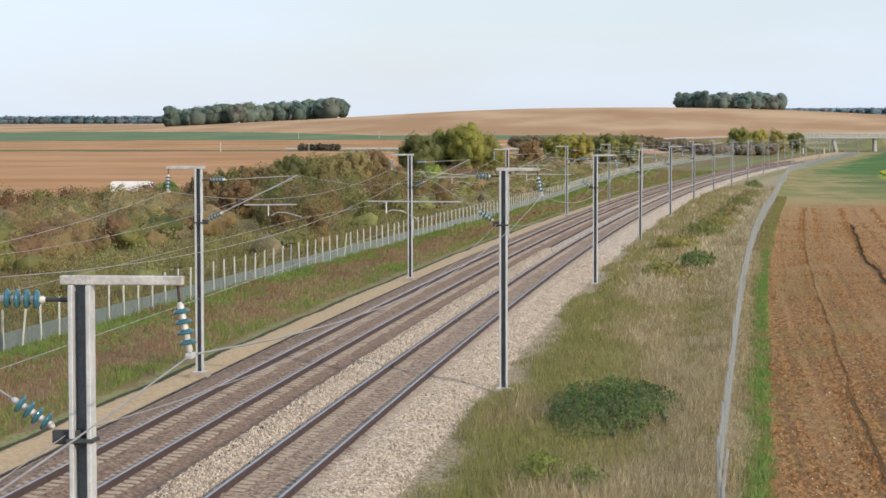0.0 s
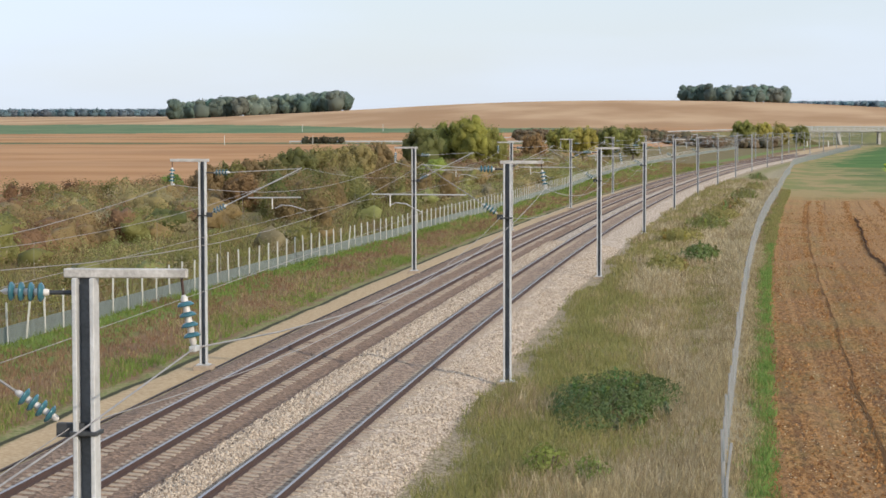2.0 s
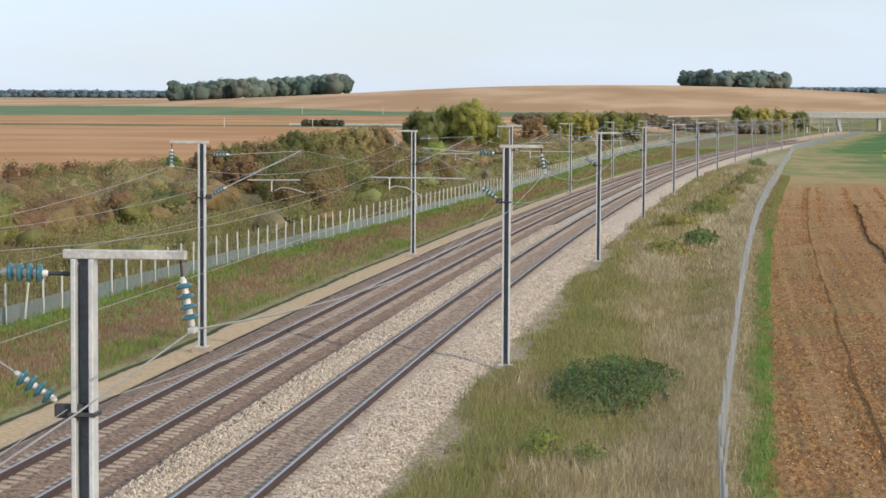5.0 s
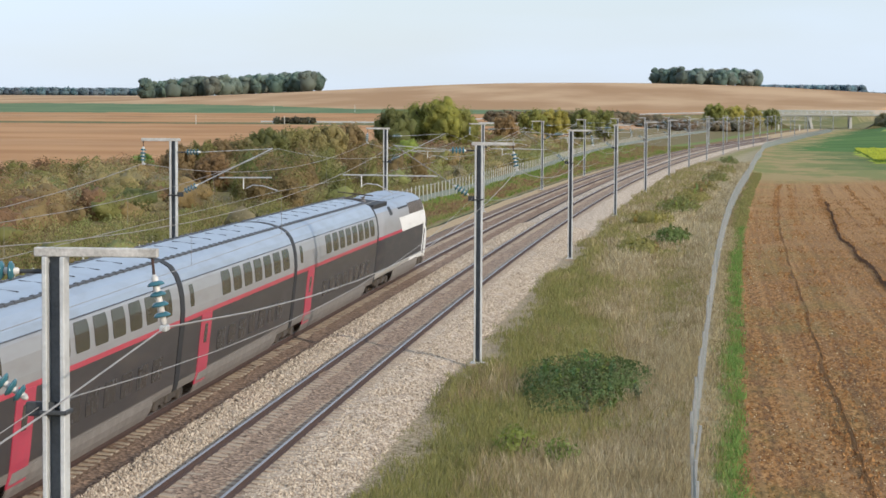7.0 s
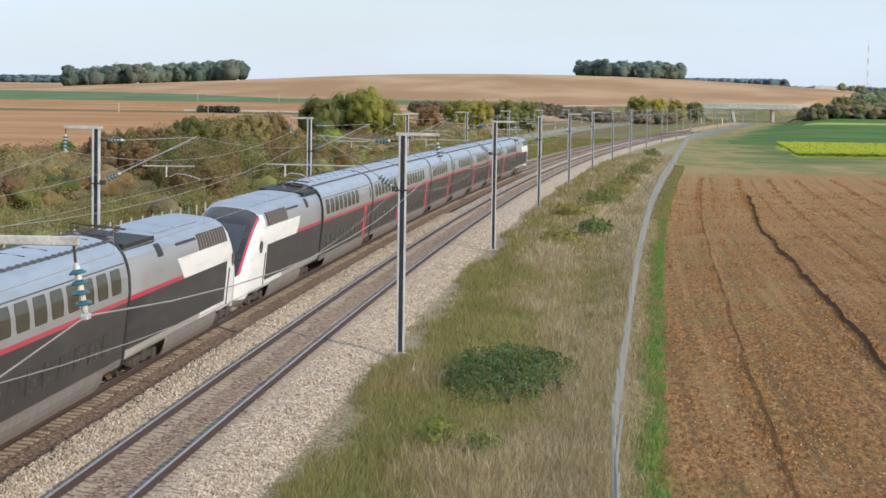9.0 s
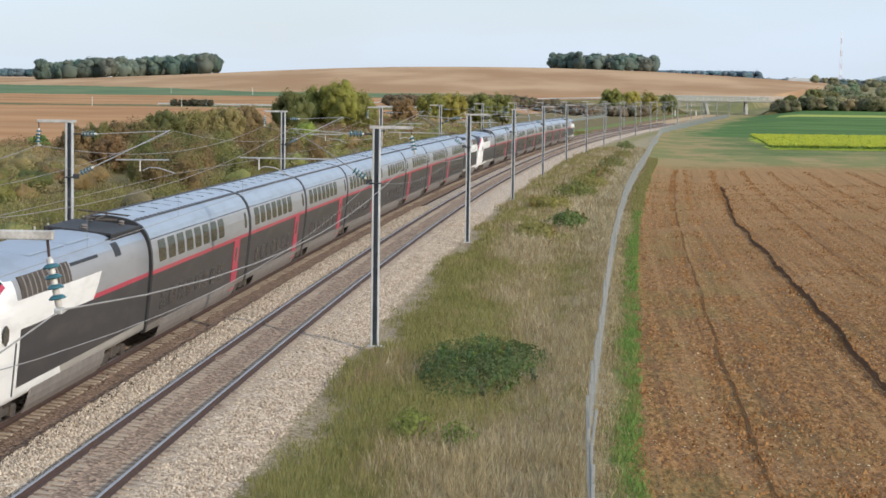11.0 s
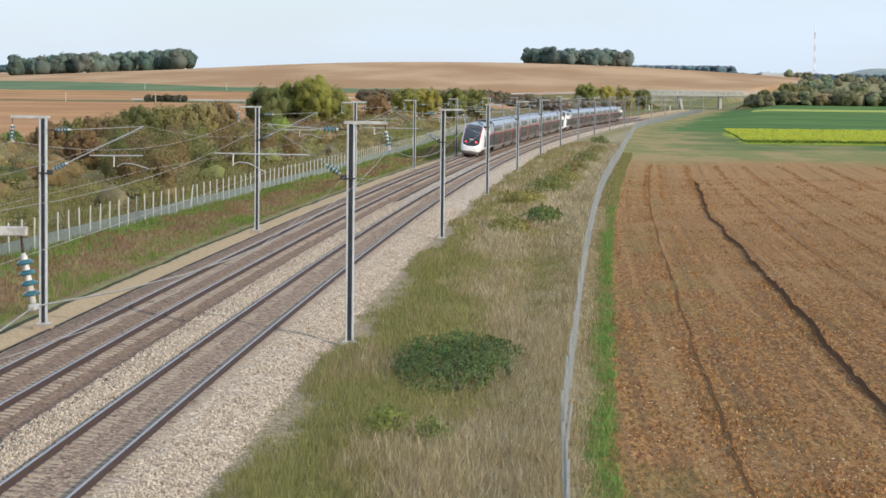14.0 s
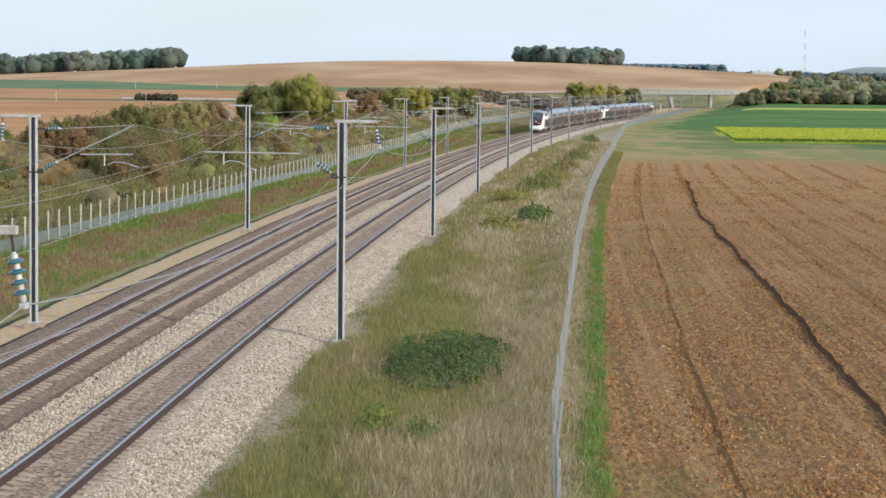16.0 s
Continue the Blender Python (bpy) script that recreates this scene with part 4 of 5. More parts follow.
used = set()
lead = 0.0
for unit in range(2):
    for kind, length, flip in FORMATION:
        ob = copy_thing(PROTO[kind], Matrix.Identity(4)) if kind in used else PROTO[kind]
        used.add(kind)
        TRAIN.append((ob, lead + length / 2, flip))
        lead += length
TAIL = TRAIN[-1][0]
lit = None
for child in TAIL.children:
    if child.name.startswith("lamp"):
        if lit is None or child.data.name not in lit:
            child.data = child.data.copy()
            child.data.materials[0] = MAT["lamp_on"]
            lit = [child.data.name]
        child["label"] = "lit red tail lamp"
tagged(TAIL, "white-nosed train power car with lit red tail lamps")
SPEED, LEAD_AT_7 = 81.6, 125.1


def train_rows(back, flip):
    rows = []
    for i in range(33):
        t = i * 0.5
        s = LEAD_AT_7 + SPEED * (t - 7.0) - back
        mid, dz = TRACKS[0]
        rows.append((t, line_pose(s, mid, dz, TILT) @ Matrix.Rotation(math.pi if flip else 0, 4, 'Z')))
    return rows


# ---------------------------------------------------------------- plants
RNG = np.random.default_rng(11)


def leaf_quads(centres, sizes, outward, tints, flat=0.5):
    """One small quad for each leaf clump; they lie roughly along outward."""
    n = len(centres)
    nrm = outward * flat + RNG.normal(size=(n, 3)) * (1 - flat)
    nrm /= np.linalg.norm(nrm, axis=1)[:, None] + 1e-9
    a = np.cross(nrm, RNG.normal(size=(n, 3)))
    a /= np.linalg.norm(a, axis=1)[:, None] + 1e-9
    b = np.cross(nrm, a)
    sz = sizes[:, None]
    a, b = a * sz, b * sz * 0.7
    v = np.stack([centres - a, centres - b * 0.8, centres + a, centres + b], 1).reshape(-1, 3)
    f = np.arange(4 * n).reshape(-1, 4)
    return v, f, np.repeat(tints, 4, 0)


def leaves_in(centre, rx, ry, rz, count, size, tint, lobes=5, spread=0.55):
    """Leaves over a few lumps, for one bush or crown."""
    out, cen = [], []
    per = max(4, count // lobes)
    for i in range(lobes):
        d = RNG.normal(size=3)
        d /= np.linalg.norm(d)
        off = d * np.array([rx, ry, rz]) * spread * RNG.uniform(0.6, 1.1)
        k = RNG.uniform(0.42, 0.68)
        p = RNG.normal(size=(per, 3))
        p /= np.linalg.norm(p, axis=1)[:, None]
        r = RNG.uniform(0.55, 1.05, (per, 1)) ** 0.6
        cen.append(np.array(centre) + off + p * r * np.array([rx, ry, rz]) * k)
        out.append(p)
    c, o = np.concatenate(cen), np.concatenate(out)
    n = len(c)
    shade = RNG.uniform(0.9, 1.1, (n, 1))
    return c, size * RNG.uniform(0.6, 1.4, n), o, np.array(tint)[None, :] * shade


def leaf_mesh(name, sets, mat, parent=None, label="", flat=0.82):
    c = np.concatenate([s[0] for s in sets])
    v, f, t = leaf_quads(c, np.concatenate([s[1] for s in sets]), np.concatenate([s[2] for s in sets]), np.concatenate([s[3] for s in sets]), flat)
    return tint_mesh(name, v, f, t, mat, parent, label)


def tint_mesh(name, v, f, t, mat, parent=None, label=""):
    ob = link_mesh(name, v, f, mat, parent, label)
    at = ob.data.attributes.new("tint", 'FLOAT_COLOR', 'POINT')
    at.data.foreach_set("color", np.concatenate([t, np.ones((len(t), 1))], 1).astype(np.float32).ravel())
    return ob


PATCH = (0.28, 0.30, 0.11)
OLIVE, BROWN, RUST, STRAW, DARK, YELLOW, GREY = (0.24, 0.235, 0.08), (0.28, 0.205, 0.095), (0.26, 0.155, 0.085), (0.36, 0.30, 0.14), (0.15, 0.17, 0.06), (0.38, 0.33, 0.08), (0.29, 0.25, 0.15)


def ico(level):
    bm = bmesh.new()
    bmesh.ops.create_icosphere(bm, subdivisions=level, radius=1.0)
    v, f = np.array([q.co[:] for q in bm.verts]), np.array([[q.index for q in g.verts] for g in bm.faces])
    bm.free()
    return v, f


BALLS = {1: ico(1), 2: ico(2), 3: ico(3)}


def lump_set(items, rough=0.16):
    """Rough closed lumps (x, y, z, radius, half height, tint, level): points, faces and tints."""
    vs, fs, ts, base = [], [], [], 0
    for x, y, z, r, h, tint, level in items:
        b, f = BALLS[level]
        wave = np.zeros(len(b))
        for octave in (2.2, 4.5, 8.0):
            d, ph = RNG.normal(size=(3, 3)) * octave, RNG.uniform(0, 6.28, 3)
            wave += np.sin(b @ d.T + ph).sum(1) * rough / octave ** 0.5
        k = 1 + wave + RNG.normal(0, 0.04, len(b))
        vs.append(b * k[:, None] * (r, r, h) + (x, y, z))
        fs.append(f + base)
        # tint follows the relief: hollows darkened as if shaded, bulges lightened
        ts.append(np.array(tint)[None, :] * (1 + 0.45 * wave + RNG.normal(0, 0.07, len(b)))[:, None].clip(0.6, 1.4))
        base += len(b)
    return np.concatenate(vs), np.concatenate(fs), np.concatenate(ts)


def crown_mesh(name, lumps_, sets, parent=None, flat=0.88, rough=0.24):
    """Leaves over the lumps that carry them, as one mesh."""
    v1, f1, t1 = lump_set(lumps_, rough)
    v2, f2, t2 = leaf_quads(*[np.concatenate([q[i] for q in sets]) for i in range(4)], flat)
    me_faces = f1.tolist() + (f2 + len(v1)).tolist()
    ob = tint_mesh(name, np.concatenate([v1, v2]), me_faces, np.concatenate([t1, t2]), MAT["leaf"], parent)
    ob.data.polygons.foreach_set("use_smooth", [True] * len(f1) + [False] * len(f2))
    return ob


def lumpy_bodies(name, items, label):
    """Twiggy masses inside the bushes."""
    v, f, c = lump_set([(x, y, z, r, h, tint, 3 if y < 110 else 2) for x, y, z, r, h, tint in items], 0.30)
    ob = tint_mesh(name, v, f, c, MAT["leaf"])
    ob.data.polygons.foreach_set("use_smooth", [True] * len(f))
    tagged(ob, label, "undergrowth", kind="stuff")


def build_scrub():
    sets, bodies = [], []

    def shrub(x, s, u, h, r, tint, leaves, size, lobes):
        z = ground_z(s, u)
        if h > 1.9:
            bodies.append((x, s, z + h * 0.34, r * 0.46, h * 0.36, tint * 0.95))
        sets.append(leaves_in((x, s, z + h * 0.45), r, r, h * 0.60, leaves, size, tint, lobes, 0.62))

    for i in range(1750):
        s = 78 + 520 * RNG.random() ** 1.25
        fl = fence_left_u(s)
        depth = RNG.random()
        u = fl - 2.2 - depth * (60 + fl)
        if abs(s - 297) < 3 and u < -48:
            continue
        x = line_x(s) + u
        q = 0.5 + 1.1 * noise.noise((x * 0.09, s * 0.045, 3.0)) + RNG.normal(0, 0.13)
        lift = 1.0 + 0.7 * noise.noise((x * 0.12, s * 0.06, 9.0))
        if depth < 0.33:
            tint = PATCH if q < 0.25 else (STRAW if q < 0.36 else (GREY if q < 0.50 else (OLIVE if q < 0.75 else BROWN)))
            h = RNG.uniform(0.8, 1.8) * lift
        else:
            tint = RUST if q < 0.30 else (BROWN if q < 0.52 else (OLIVE if q < 0.68 else (DARK if q < 0.78 else (GREY if q < 0.9 else STRAW))))
            h = min(3.6, RNG.uniform(1.7, 3.2) * lift)
        far = s > 260
        shrub(x, s, u, h, h * RNG.uniform(0.7, 1.1), np.array(tint) * (0.90 + 0.36 * (0.5 + noise.noise((x * 0.15, s * 0.08, 7.0)))), int((190 if far else 430) * min(2.2, max(0.6, h * h / 4.5))), (0.12 if far else 0.062) * (0.8 + 0.15 * h), 13)
    for i in range(80):
        az, d = RNG.uniform(-10.2, -5.4), RNG.uniform(190, 400)
        x, s = d * math.sin(radians(az)), d * math.cos(radians(az))
        u = x - line_x(s)
        if u > fence_left_u(s) - 7 or u < -58:
            continue
        h = RNG.uniform(3.2, 5.0)
        tint = (DARK, OLIVE, BROWN, GREY, OLIVE, BROWN)[int(RNG.integers(0, 6))]
        shrub(x, s, u, h, h * 0.5, np.array(tint) * RNG.uniform(0.75, 1.0), 1100, 0.11, 16)
    # low growth between the scrub and the road behind it
    for i in range(30):
        x, s = -84 + 1.25 * i + RNG.uniform(-0.3, 0.3), 289 + RNG.uniform(-2, 2)
        u = x - line_x(s)
        h = max(1.0, -0.15 + RNG.uniform(-0.25, 0.3) - ground_z(s, u))
        shrub(x, s, u, h, max(1.1, h * 0.55), np.array((BROWN, OLIVE, RUST)[int(RNG.integers(0, 3))]) * RNG.uniform(0.75, 0.95), 420, 0.11, 12)
    tagged(leaf_mesh("scrub", sets, MAT["leaf"], flat=0.88), "autumn scrub of olive, brown and russet bushes behind the fence", "scrub", kind="stuff")
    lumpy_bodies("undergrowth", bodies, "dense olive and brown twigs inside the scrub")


build_scrub()


def tree(x, y, z, height, width, tint, crown_low=0.25, label="", count=1500, size=0.3, lobes=14, name="tree", group=""):
    root = tagged(new(name), label, "tree", group)
    root.location = (x, y, z)
    bm = bmesh.new()
    tube(bm, [(0, 0, -0.3), (0.1, 0.05, height * 0.25), (0.0, 0.1, height * 0.55), (0.1, 0, height * 0.85)], [0.035 * height, 0.026 * height, 0.016 * height, 0.006 * height], 8)
    for i in range(8):
        a = i * 2.4
        h = height * (0.22 + 0.06 * i)
        r = width * 0.38
        tube(bm, [(0, 0, h), (math.cos(a) * r * 0.5, math.sin(a) * r * 0.5, h + height * 0.10), (math.cos(a) * r, math.sin(a) * r, h + height * 0.24)], [0.012 * height, 0.008 * height, 0.003 * height], 5)
    part("trunk", bm, MAT["bark"], root)
    tint = np.array([c * 1.5 for c in tint])
    mid, rz = height * (0.5 + crown_low / 2), height * (1 - crown_low) * 0.5
    lumps_, sets = [], []
    for i in range(lobes):
        # lobes fill an egg that is widest below its middle
        q = (i + 0.5) / lobes
        hz = 1 - 1.9 * q
        rad = math.sqrt(max(0.0, 1 - (hz * 0.96) ** 2)) * 0.66
        a = i * 2.4 + RNG.uniform(-0.4, 0.4)
        r = min(width * 0.18, height * 0.15) * RNG.uniform(0.82, 1.15)
        c = (math.cos(a) * rad * width / 2, math.sin(a) * rad * width / 2, mid + hz * rz * 0.70 + RNG.normal(0, 0.03 * height))
        hue = tint * RNG.uniform(0.82, 1.14)
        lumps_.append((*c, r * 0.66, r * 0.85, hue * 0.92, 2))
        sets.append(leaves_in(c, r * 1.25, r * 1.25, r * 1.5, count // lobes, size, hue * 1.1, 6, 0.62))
    # core tinted darker for the shade inside the crown
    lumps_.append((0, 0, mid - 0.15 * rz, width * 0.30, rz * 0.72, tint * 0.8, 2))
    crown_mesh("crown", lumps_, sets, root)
    return root


# big yellowing tree group and lesser trees along the line
for az, d, h, w, tint, lab in ((-6.25, 440, 8.8, 8.5, (0.105, 0.115, 0.04), "olive green bushy tree beyond the scrub"), (-5.55, 452, 10.2, 8.6, (0.17, 0.18, 0.045), "yellow-green broad tree beyond the scrub"),
                               (-5.08, 446, 11.2, 7.8, (0.21, 0.21, 0.05), "tall yellow-green tree beyond the scrub"), (-4.62, 450, 9.2, 7.5, (0.17, 0.17, 0.05), "yellowing bushy tree beyond the scrub"),
                               (-3.55, 560, 7.0, 6.5, (0.20, 0.13, 0.06), "brown-leaved small tree beside the line"), (-2.9, 640, 8.2, 9, (0.19, 0.19, 0.05), "green-yellow tree beside the line"),
                               (-2.35, 650, 8.6, 9, (0.25, 0.22, 0.055), "yellowing tree beside the line"), (-1.7, 660, 9.4, 8, (0.14, 0.15, 0.045), "dark green tree beside the line"), (-1.15, 670, 9.0, 8, (0.16, 0.165, 0.05), "green tree beside the line"),
                               (5.11, 2600, 9.0, 7.5, (0.10, 0.12, 0.08), "lone dark tree on the far skyline"), (1.5, 940, 10, 12, (0.17, 0.18, 0.05), "green tree near the road bridge"), (1.95, 950, 9.5, 10, (0.27, 0.24, 0.06), "yellowing tree near the road bridge"), (2.4, 960, 9.0, 9, (0.24, 0.21, 0.06), "yellowing tree near the road bridge"), (2.85, 965, 8.5, 8, (0.14, 0.15, 0.05), "dark green tree near the road bridge"),
                               (5.75, 955, 6.6, 6.5, (0.12, 0.135, 0.05), "dark green tree at the end of the fields"), (6.3, 958, 8.8, 9.5, (0.15, 0.155, 0.06), "rounded olive tree at the end of the fields"), (6.75, 965, 7.6, 7.5, (0.17, 0.165, 0.07), "olive tree rising from the hedge"), (7.5, 960, 6.2, 7.0, (0.16, 0.16, 0.07), "low olive tree in the hedge"), (8.05, 962, 7.6, 6.5, (0.13, 0.15, 0.06), "green tree rising from the hedge"), (8.7, 960, 7.2, 7.0, (0.13, 0.15, 0.06), "green tree rising from the hedge"), (-9.35, 300, 6.3, 6.2, (0.12, 0.125, 0.045), "dark green shrub tree in the scrub"), (-8.75, 310, 6.2, 5.6, (0.17, 0.155, 0.06), "olive shrub tree in the scrub"), (-8.25, 322, 6.5, 5.4, (0.21, 0.18, 0.075), "straw-coloured shrub tree in the scrub"), (-7.8, 330, 6.6, 5.5, (0.22, 0.185, 0.08), "straw-coloured shrub tree in the scrub"),
                               (-7.3, 345, 6.6, 5.4, (0.20, 0.145, 0.07), "brown shrub tree in the scrub"), (-12.3, 262, 3.6, 3.4, (0.10, 0.16, 0.04), "fresh green bush in the scrub"), (-5.95, 330, 4.6, 4.4, (0.22, 0.27, 0.06), "light green bush in the scrub"),
                               (-10.6, 250, 4.0, 4.5, (0.17, 0.11, 0.055), "brown shrub tree in the scrub"), (-11.45, 284, 4.3, 4.6, (0.17, 0.12, 0.06), "brown-leaved shrub tree in the scrub"), (-10.9, 286, 4.6, 5.0, (0.15, 0.14, 0.05), "olive-leaved shrub tree in the scrub"), (-10.45, 287, 4.9, 5.4, (0.165, 0.12, 0.06), "brown-leaved shrub tree in the scrub"), (-9.95, 289, 4.9, 5.2, (0.15, 0.125, 0.055), "dull brown shrub tree in the scrub")):
    x, y = d * math.sin(radians(az)), d * math.cos(radians(az))
    z = ground_z(y, x - line_x(y))
    tree(x, y, z, h, w, tint, 0.10, lab, 9000 if d < 500 else 4200, 0.13 if d < 500 else 0.24, 26)


def build_wood(name, label, az0, az1, d0, d1, count, height, tint, size, per, lobes=7, wide=0.42, level=2, rough=0.16, vary=0.12, body=0.82):
    """A row of rounded crowns: lumps with leaves over them."""
    lumps_, sets = [], []
    for i in range(count):
        az = az0 + (az1 - az0) * (i + 0.2 + 0.6 * RNG.random()) / count
        d = RNG.uniform(d0, d1)
        x, y = d * math.sin(radians(az)), d * math.cos(radians(az))
        z = ground_z(y, x - line_x(y))
        h = height * RNG.uniform(1 - vary * 1.2, 1 + vary * 0.7)
        w = h * wide * RNG.uniform(0.85, 1.2)
        t = np.array(tint) * RNG.uniform(0.75, 1.22) * (1 + RNG.normal(0, 0.10), 1, 1)
        # inner lump tinted darker and top lump lighter, shading put into the colour
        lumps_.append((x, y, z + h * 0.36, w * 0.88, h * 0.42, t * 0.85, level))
        for j in range(lobes):
            a, q = RNG.uniform(0, 6.28), RNG.uniform(0.25, 0.8)
            r = w * RNG.uniform(0.36, 0.55)
            c = (x + math.cos(a) * w * 0.62, y + math.sin(a) * w * 0.62, z + h * q)
            lumps_.append((*c, r * body, r * body * 1.05, t * RNG.uniform(0.9, 1.12), level))
            sets.append(leaves_in(c, r * 1.45, r * 1.45, r * 1.45, per, size, t * 1.1, 4, 0.5))
        c = (x, y, z + h * 0.82)
        lumps_.append((*c, w * 0.55, h * 0.18, t * 1.05, level))
        sets.append(leaves_in(c, w * 0.9, w * 0.9, h * 0.27, per, size, t, 3, 0.4))
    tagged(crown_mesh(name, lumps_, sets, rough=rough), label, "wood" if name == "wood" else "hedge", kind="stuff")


# the next five woods have haze put into their pale bluish tints
build_wood("wood", "dark green wood on the horizon above the fields, tint greyed for haze", -12.3, -8.05, 1790, 1870, 34, 15.0, (0.18, 0.24, 0.20), 0.5, 200)
build_wood("wood", "dark green copse on the crest of the hill, tint greyed for haze", 0.02, 2.55, 1850, 1910, 24, 12.5, (0.185, 0.245, 0.215), 0.5, 200)
build_wood("wood", "distant wood behind the hill, tinted blue for haze", 2.4, 5.0, 3300, 3400, 260, 20, (0.18, 0.26, 0.31), 0.7, 10, 3, 0.42, 1, 0.07, 0.04)
build_wood("wood", "distant wood along the flat horizon, tinted blue for haze", -18, -12.2, 3300, 3600, 150, 11, (0.17, 0.24, 0.28), 0.8, 10, 3, 0.7, 1, 0.1)
build_wood("wood", "distant dark green woods across the plain, tinted blue for haze", 5.2, 12.0, 2700, 3000, 150, 9.5, (0.19, 0.25, 0.26), 0.8, 12, 3, 0.8, 1, 0.1, 0.1)
build_wood("wood", "scattered trees at the far end of the fields", 6.3, 10.6, 1150, 1900, 60, 5.0, (0.28, 0.30, 0.19), 0.34, 190, 5, 0.6, 2, 0.3, 0.2, 0.6)
build_wood("hedge", "thick dark brown-green hedge at the end of the fields", 5.5, 10.6, 945, 975, 110, 5.2, (0.255, 0.245, 0.14), 0.22, 300, 5, 0.55, 2, 0.3, 0.2, 0.6)
build_wood("hedge", "brown scrubby hedge below the embankment road", -4.0, 2.3, 880, 930, 110, 4.2, (0.20, 0.165, 0.105), 0.3, 30, 4, 0.6, 1)
build_wood("hedge", "dark roadside bushes between the fields", -9.15, -8.2, 812, 822, 12, 2.4, (0.09, 0.085, 0.055), 0.25, 30, 4, 0.6, 1)


def bush(s, u, rx, ry, h, tint, label, count, size, weeds=0):
    x = line_x(s) + u
    root = tagged(new("bush"), label, "bush", "bushes on the verge")
    root.location = (x, s, ground_z(s, u))
    bm = bmesh.new()
    for i in range(7):
        a = i * 0.9
        tube(bm, [(0.1 * math.cos(a), 0.1 * math.sin(a), -0.1), (rx * 0.5 * math.cos(a), ry * 0.5 * math.sin(a), h * 0.6)], [0.03, 0.012], 5)
    part("stem", bm, MAT["bark"], root)
    sets = [leaves_in((0, 0, h * 0.30), rx, ry, h * 0.50, count, size, [c * 1.5 for c in tint], 30, 0.72)]
    for i in range(weeds):
        # upright weeds and outlying tufts
        a, q = RNG.uniform(0, 6.28), RNG.uniform(0.2, 1.05)
        top = h * RNG.uniform(0.45, 1.0) * (1.25 - 0.6 * q)
        sets.append(leaves_in((rx * q * math.cos(a), ry * q * math.sin(a), top * 0.5), 0.16, 0.3, top * 0.62, 90, size, [c * RNG.uniform(1.1, 2.0) for c in tint], 4, 0.7))
    leaf_mesh("foliage", sets, MAT["leaf"], root)


bush(73.0, 9.97, 1.85, 6.3, 0.98, (0.084, 0.116, 0.043), "dark green bramble thicket on the verge", 9000, 0.05, 90)
bush(59, 8.7, 0.6, 1.2, 0.9, (0.15, 0.18, 0.045), "fresh green weed clump on the verge", 700, 0.06)
bush(58, 9.9, 0.5, 0.9, 0.7, (0.13, 0.17, 0.045), "small green weed clump on the verge", 500, 0.06)
for s, u, rx, ry, h, tint in ((158, 11.6, 1.3, 4.0, 1.2, (0.07, 0.105, 0.035)), (146, 9.6, 1.2, 5.5, 1.1, (0.14, 0.14, 0.05)), (183, 9.6, 1.5, 6, 1.3, (0.15, 0.145, 0.05)), (207, 11.0, 1.9, 8, 1.4, (0.10, 0.12, 0.04)), (233, 11.6, 1.7, 9, 1.4, (0.14, 0.135, 0.05)),
                              (262, 12.2, 1.4, 9, 1.3, (0.13, 0.12, 0.05)), (300, 12.4, 1.5, 12, 1.4, (0.10, 0.11, 0.04)), (340, 12.6, 1.4, 12, 1.3, (0.13, 0.125, 0.05)), (395, 11.4, 1.5, 14, 1.5, (0.085, 0.10, 0.04))):
    bush(s, u, rx, ry, h, [tint[0] * 1.35, tint[1] * 1.25, tint[2] * 1.2], "rounded olive green bush on the grass verge", 1800, 0.10, 14)


def blades(spots, heights, tints, width, per=5):
    """Bent blades in tufts."""
    n = len(spots)
    p = np.repeat(spots, per, 0)
    h = np.repeat(heights, per) * RNG.uniform(0.55, 1.1, n * per)
    t = np.repeat(tints, per, 0) * RNG.uniform(0.82, 1.18, (n * per, 1))
    a = RNG.uniform(0, 2 * np.pi, n * per)
    p = p + np.stack([RNG.normal(0, 0.09, n * per), RNG.normal(0, 0.12, n * per), np.zeros(n * per)], 1)
    w = np.repeat(width, per) if isinstance(width, np.ndarray) else np.full(n * per, width)
    side = np.stack([np.cos(a), np.sin(a), np.zeros_like(a)], 1) * w[:, None]
    lean = RNG.normal(0, 0.28, (n * per, 2)) * h[:, None]
    tip = p + np.concatenate([lean, h[:, None]], 1)
    mid = p + np.concatenate([lean * 0.35, (h * 0.55)[:, None]], 1)
    v = np.stack([p - side, mid + side * 0.9, tip, mid - side * 0.7], 1).reshape(-1, 3)
    f = np.arange(4 * n * per).reshape(-1, 4)
    return v, f, np.repeat(t, 4, 0)


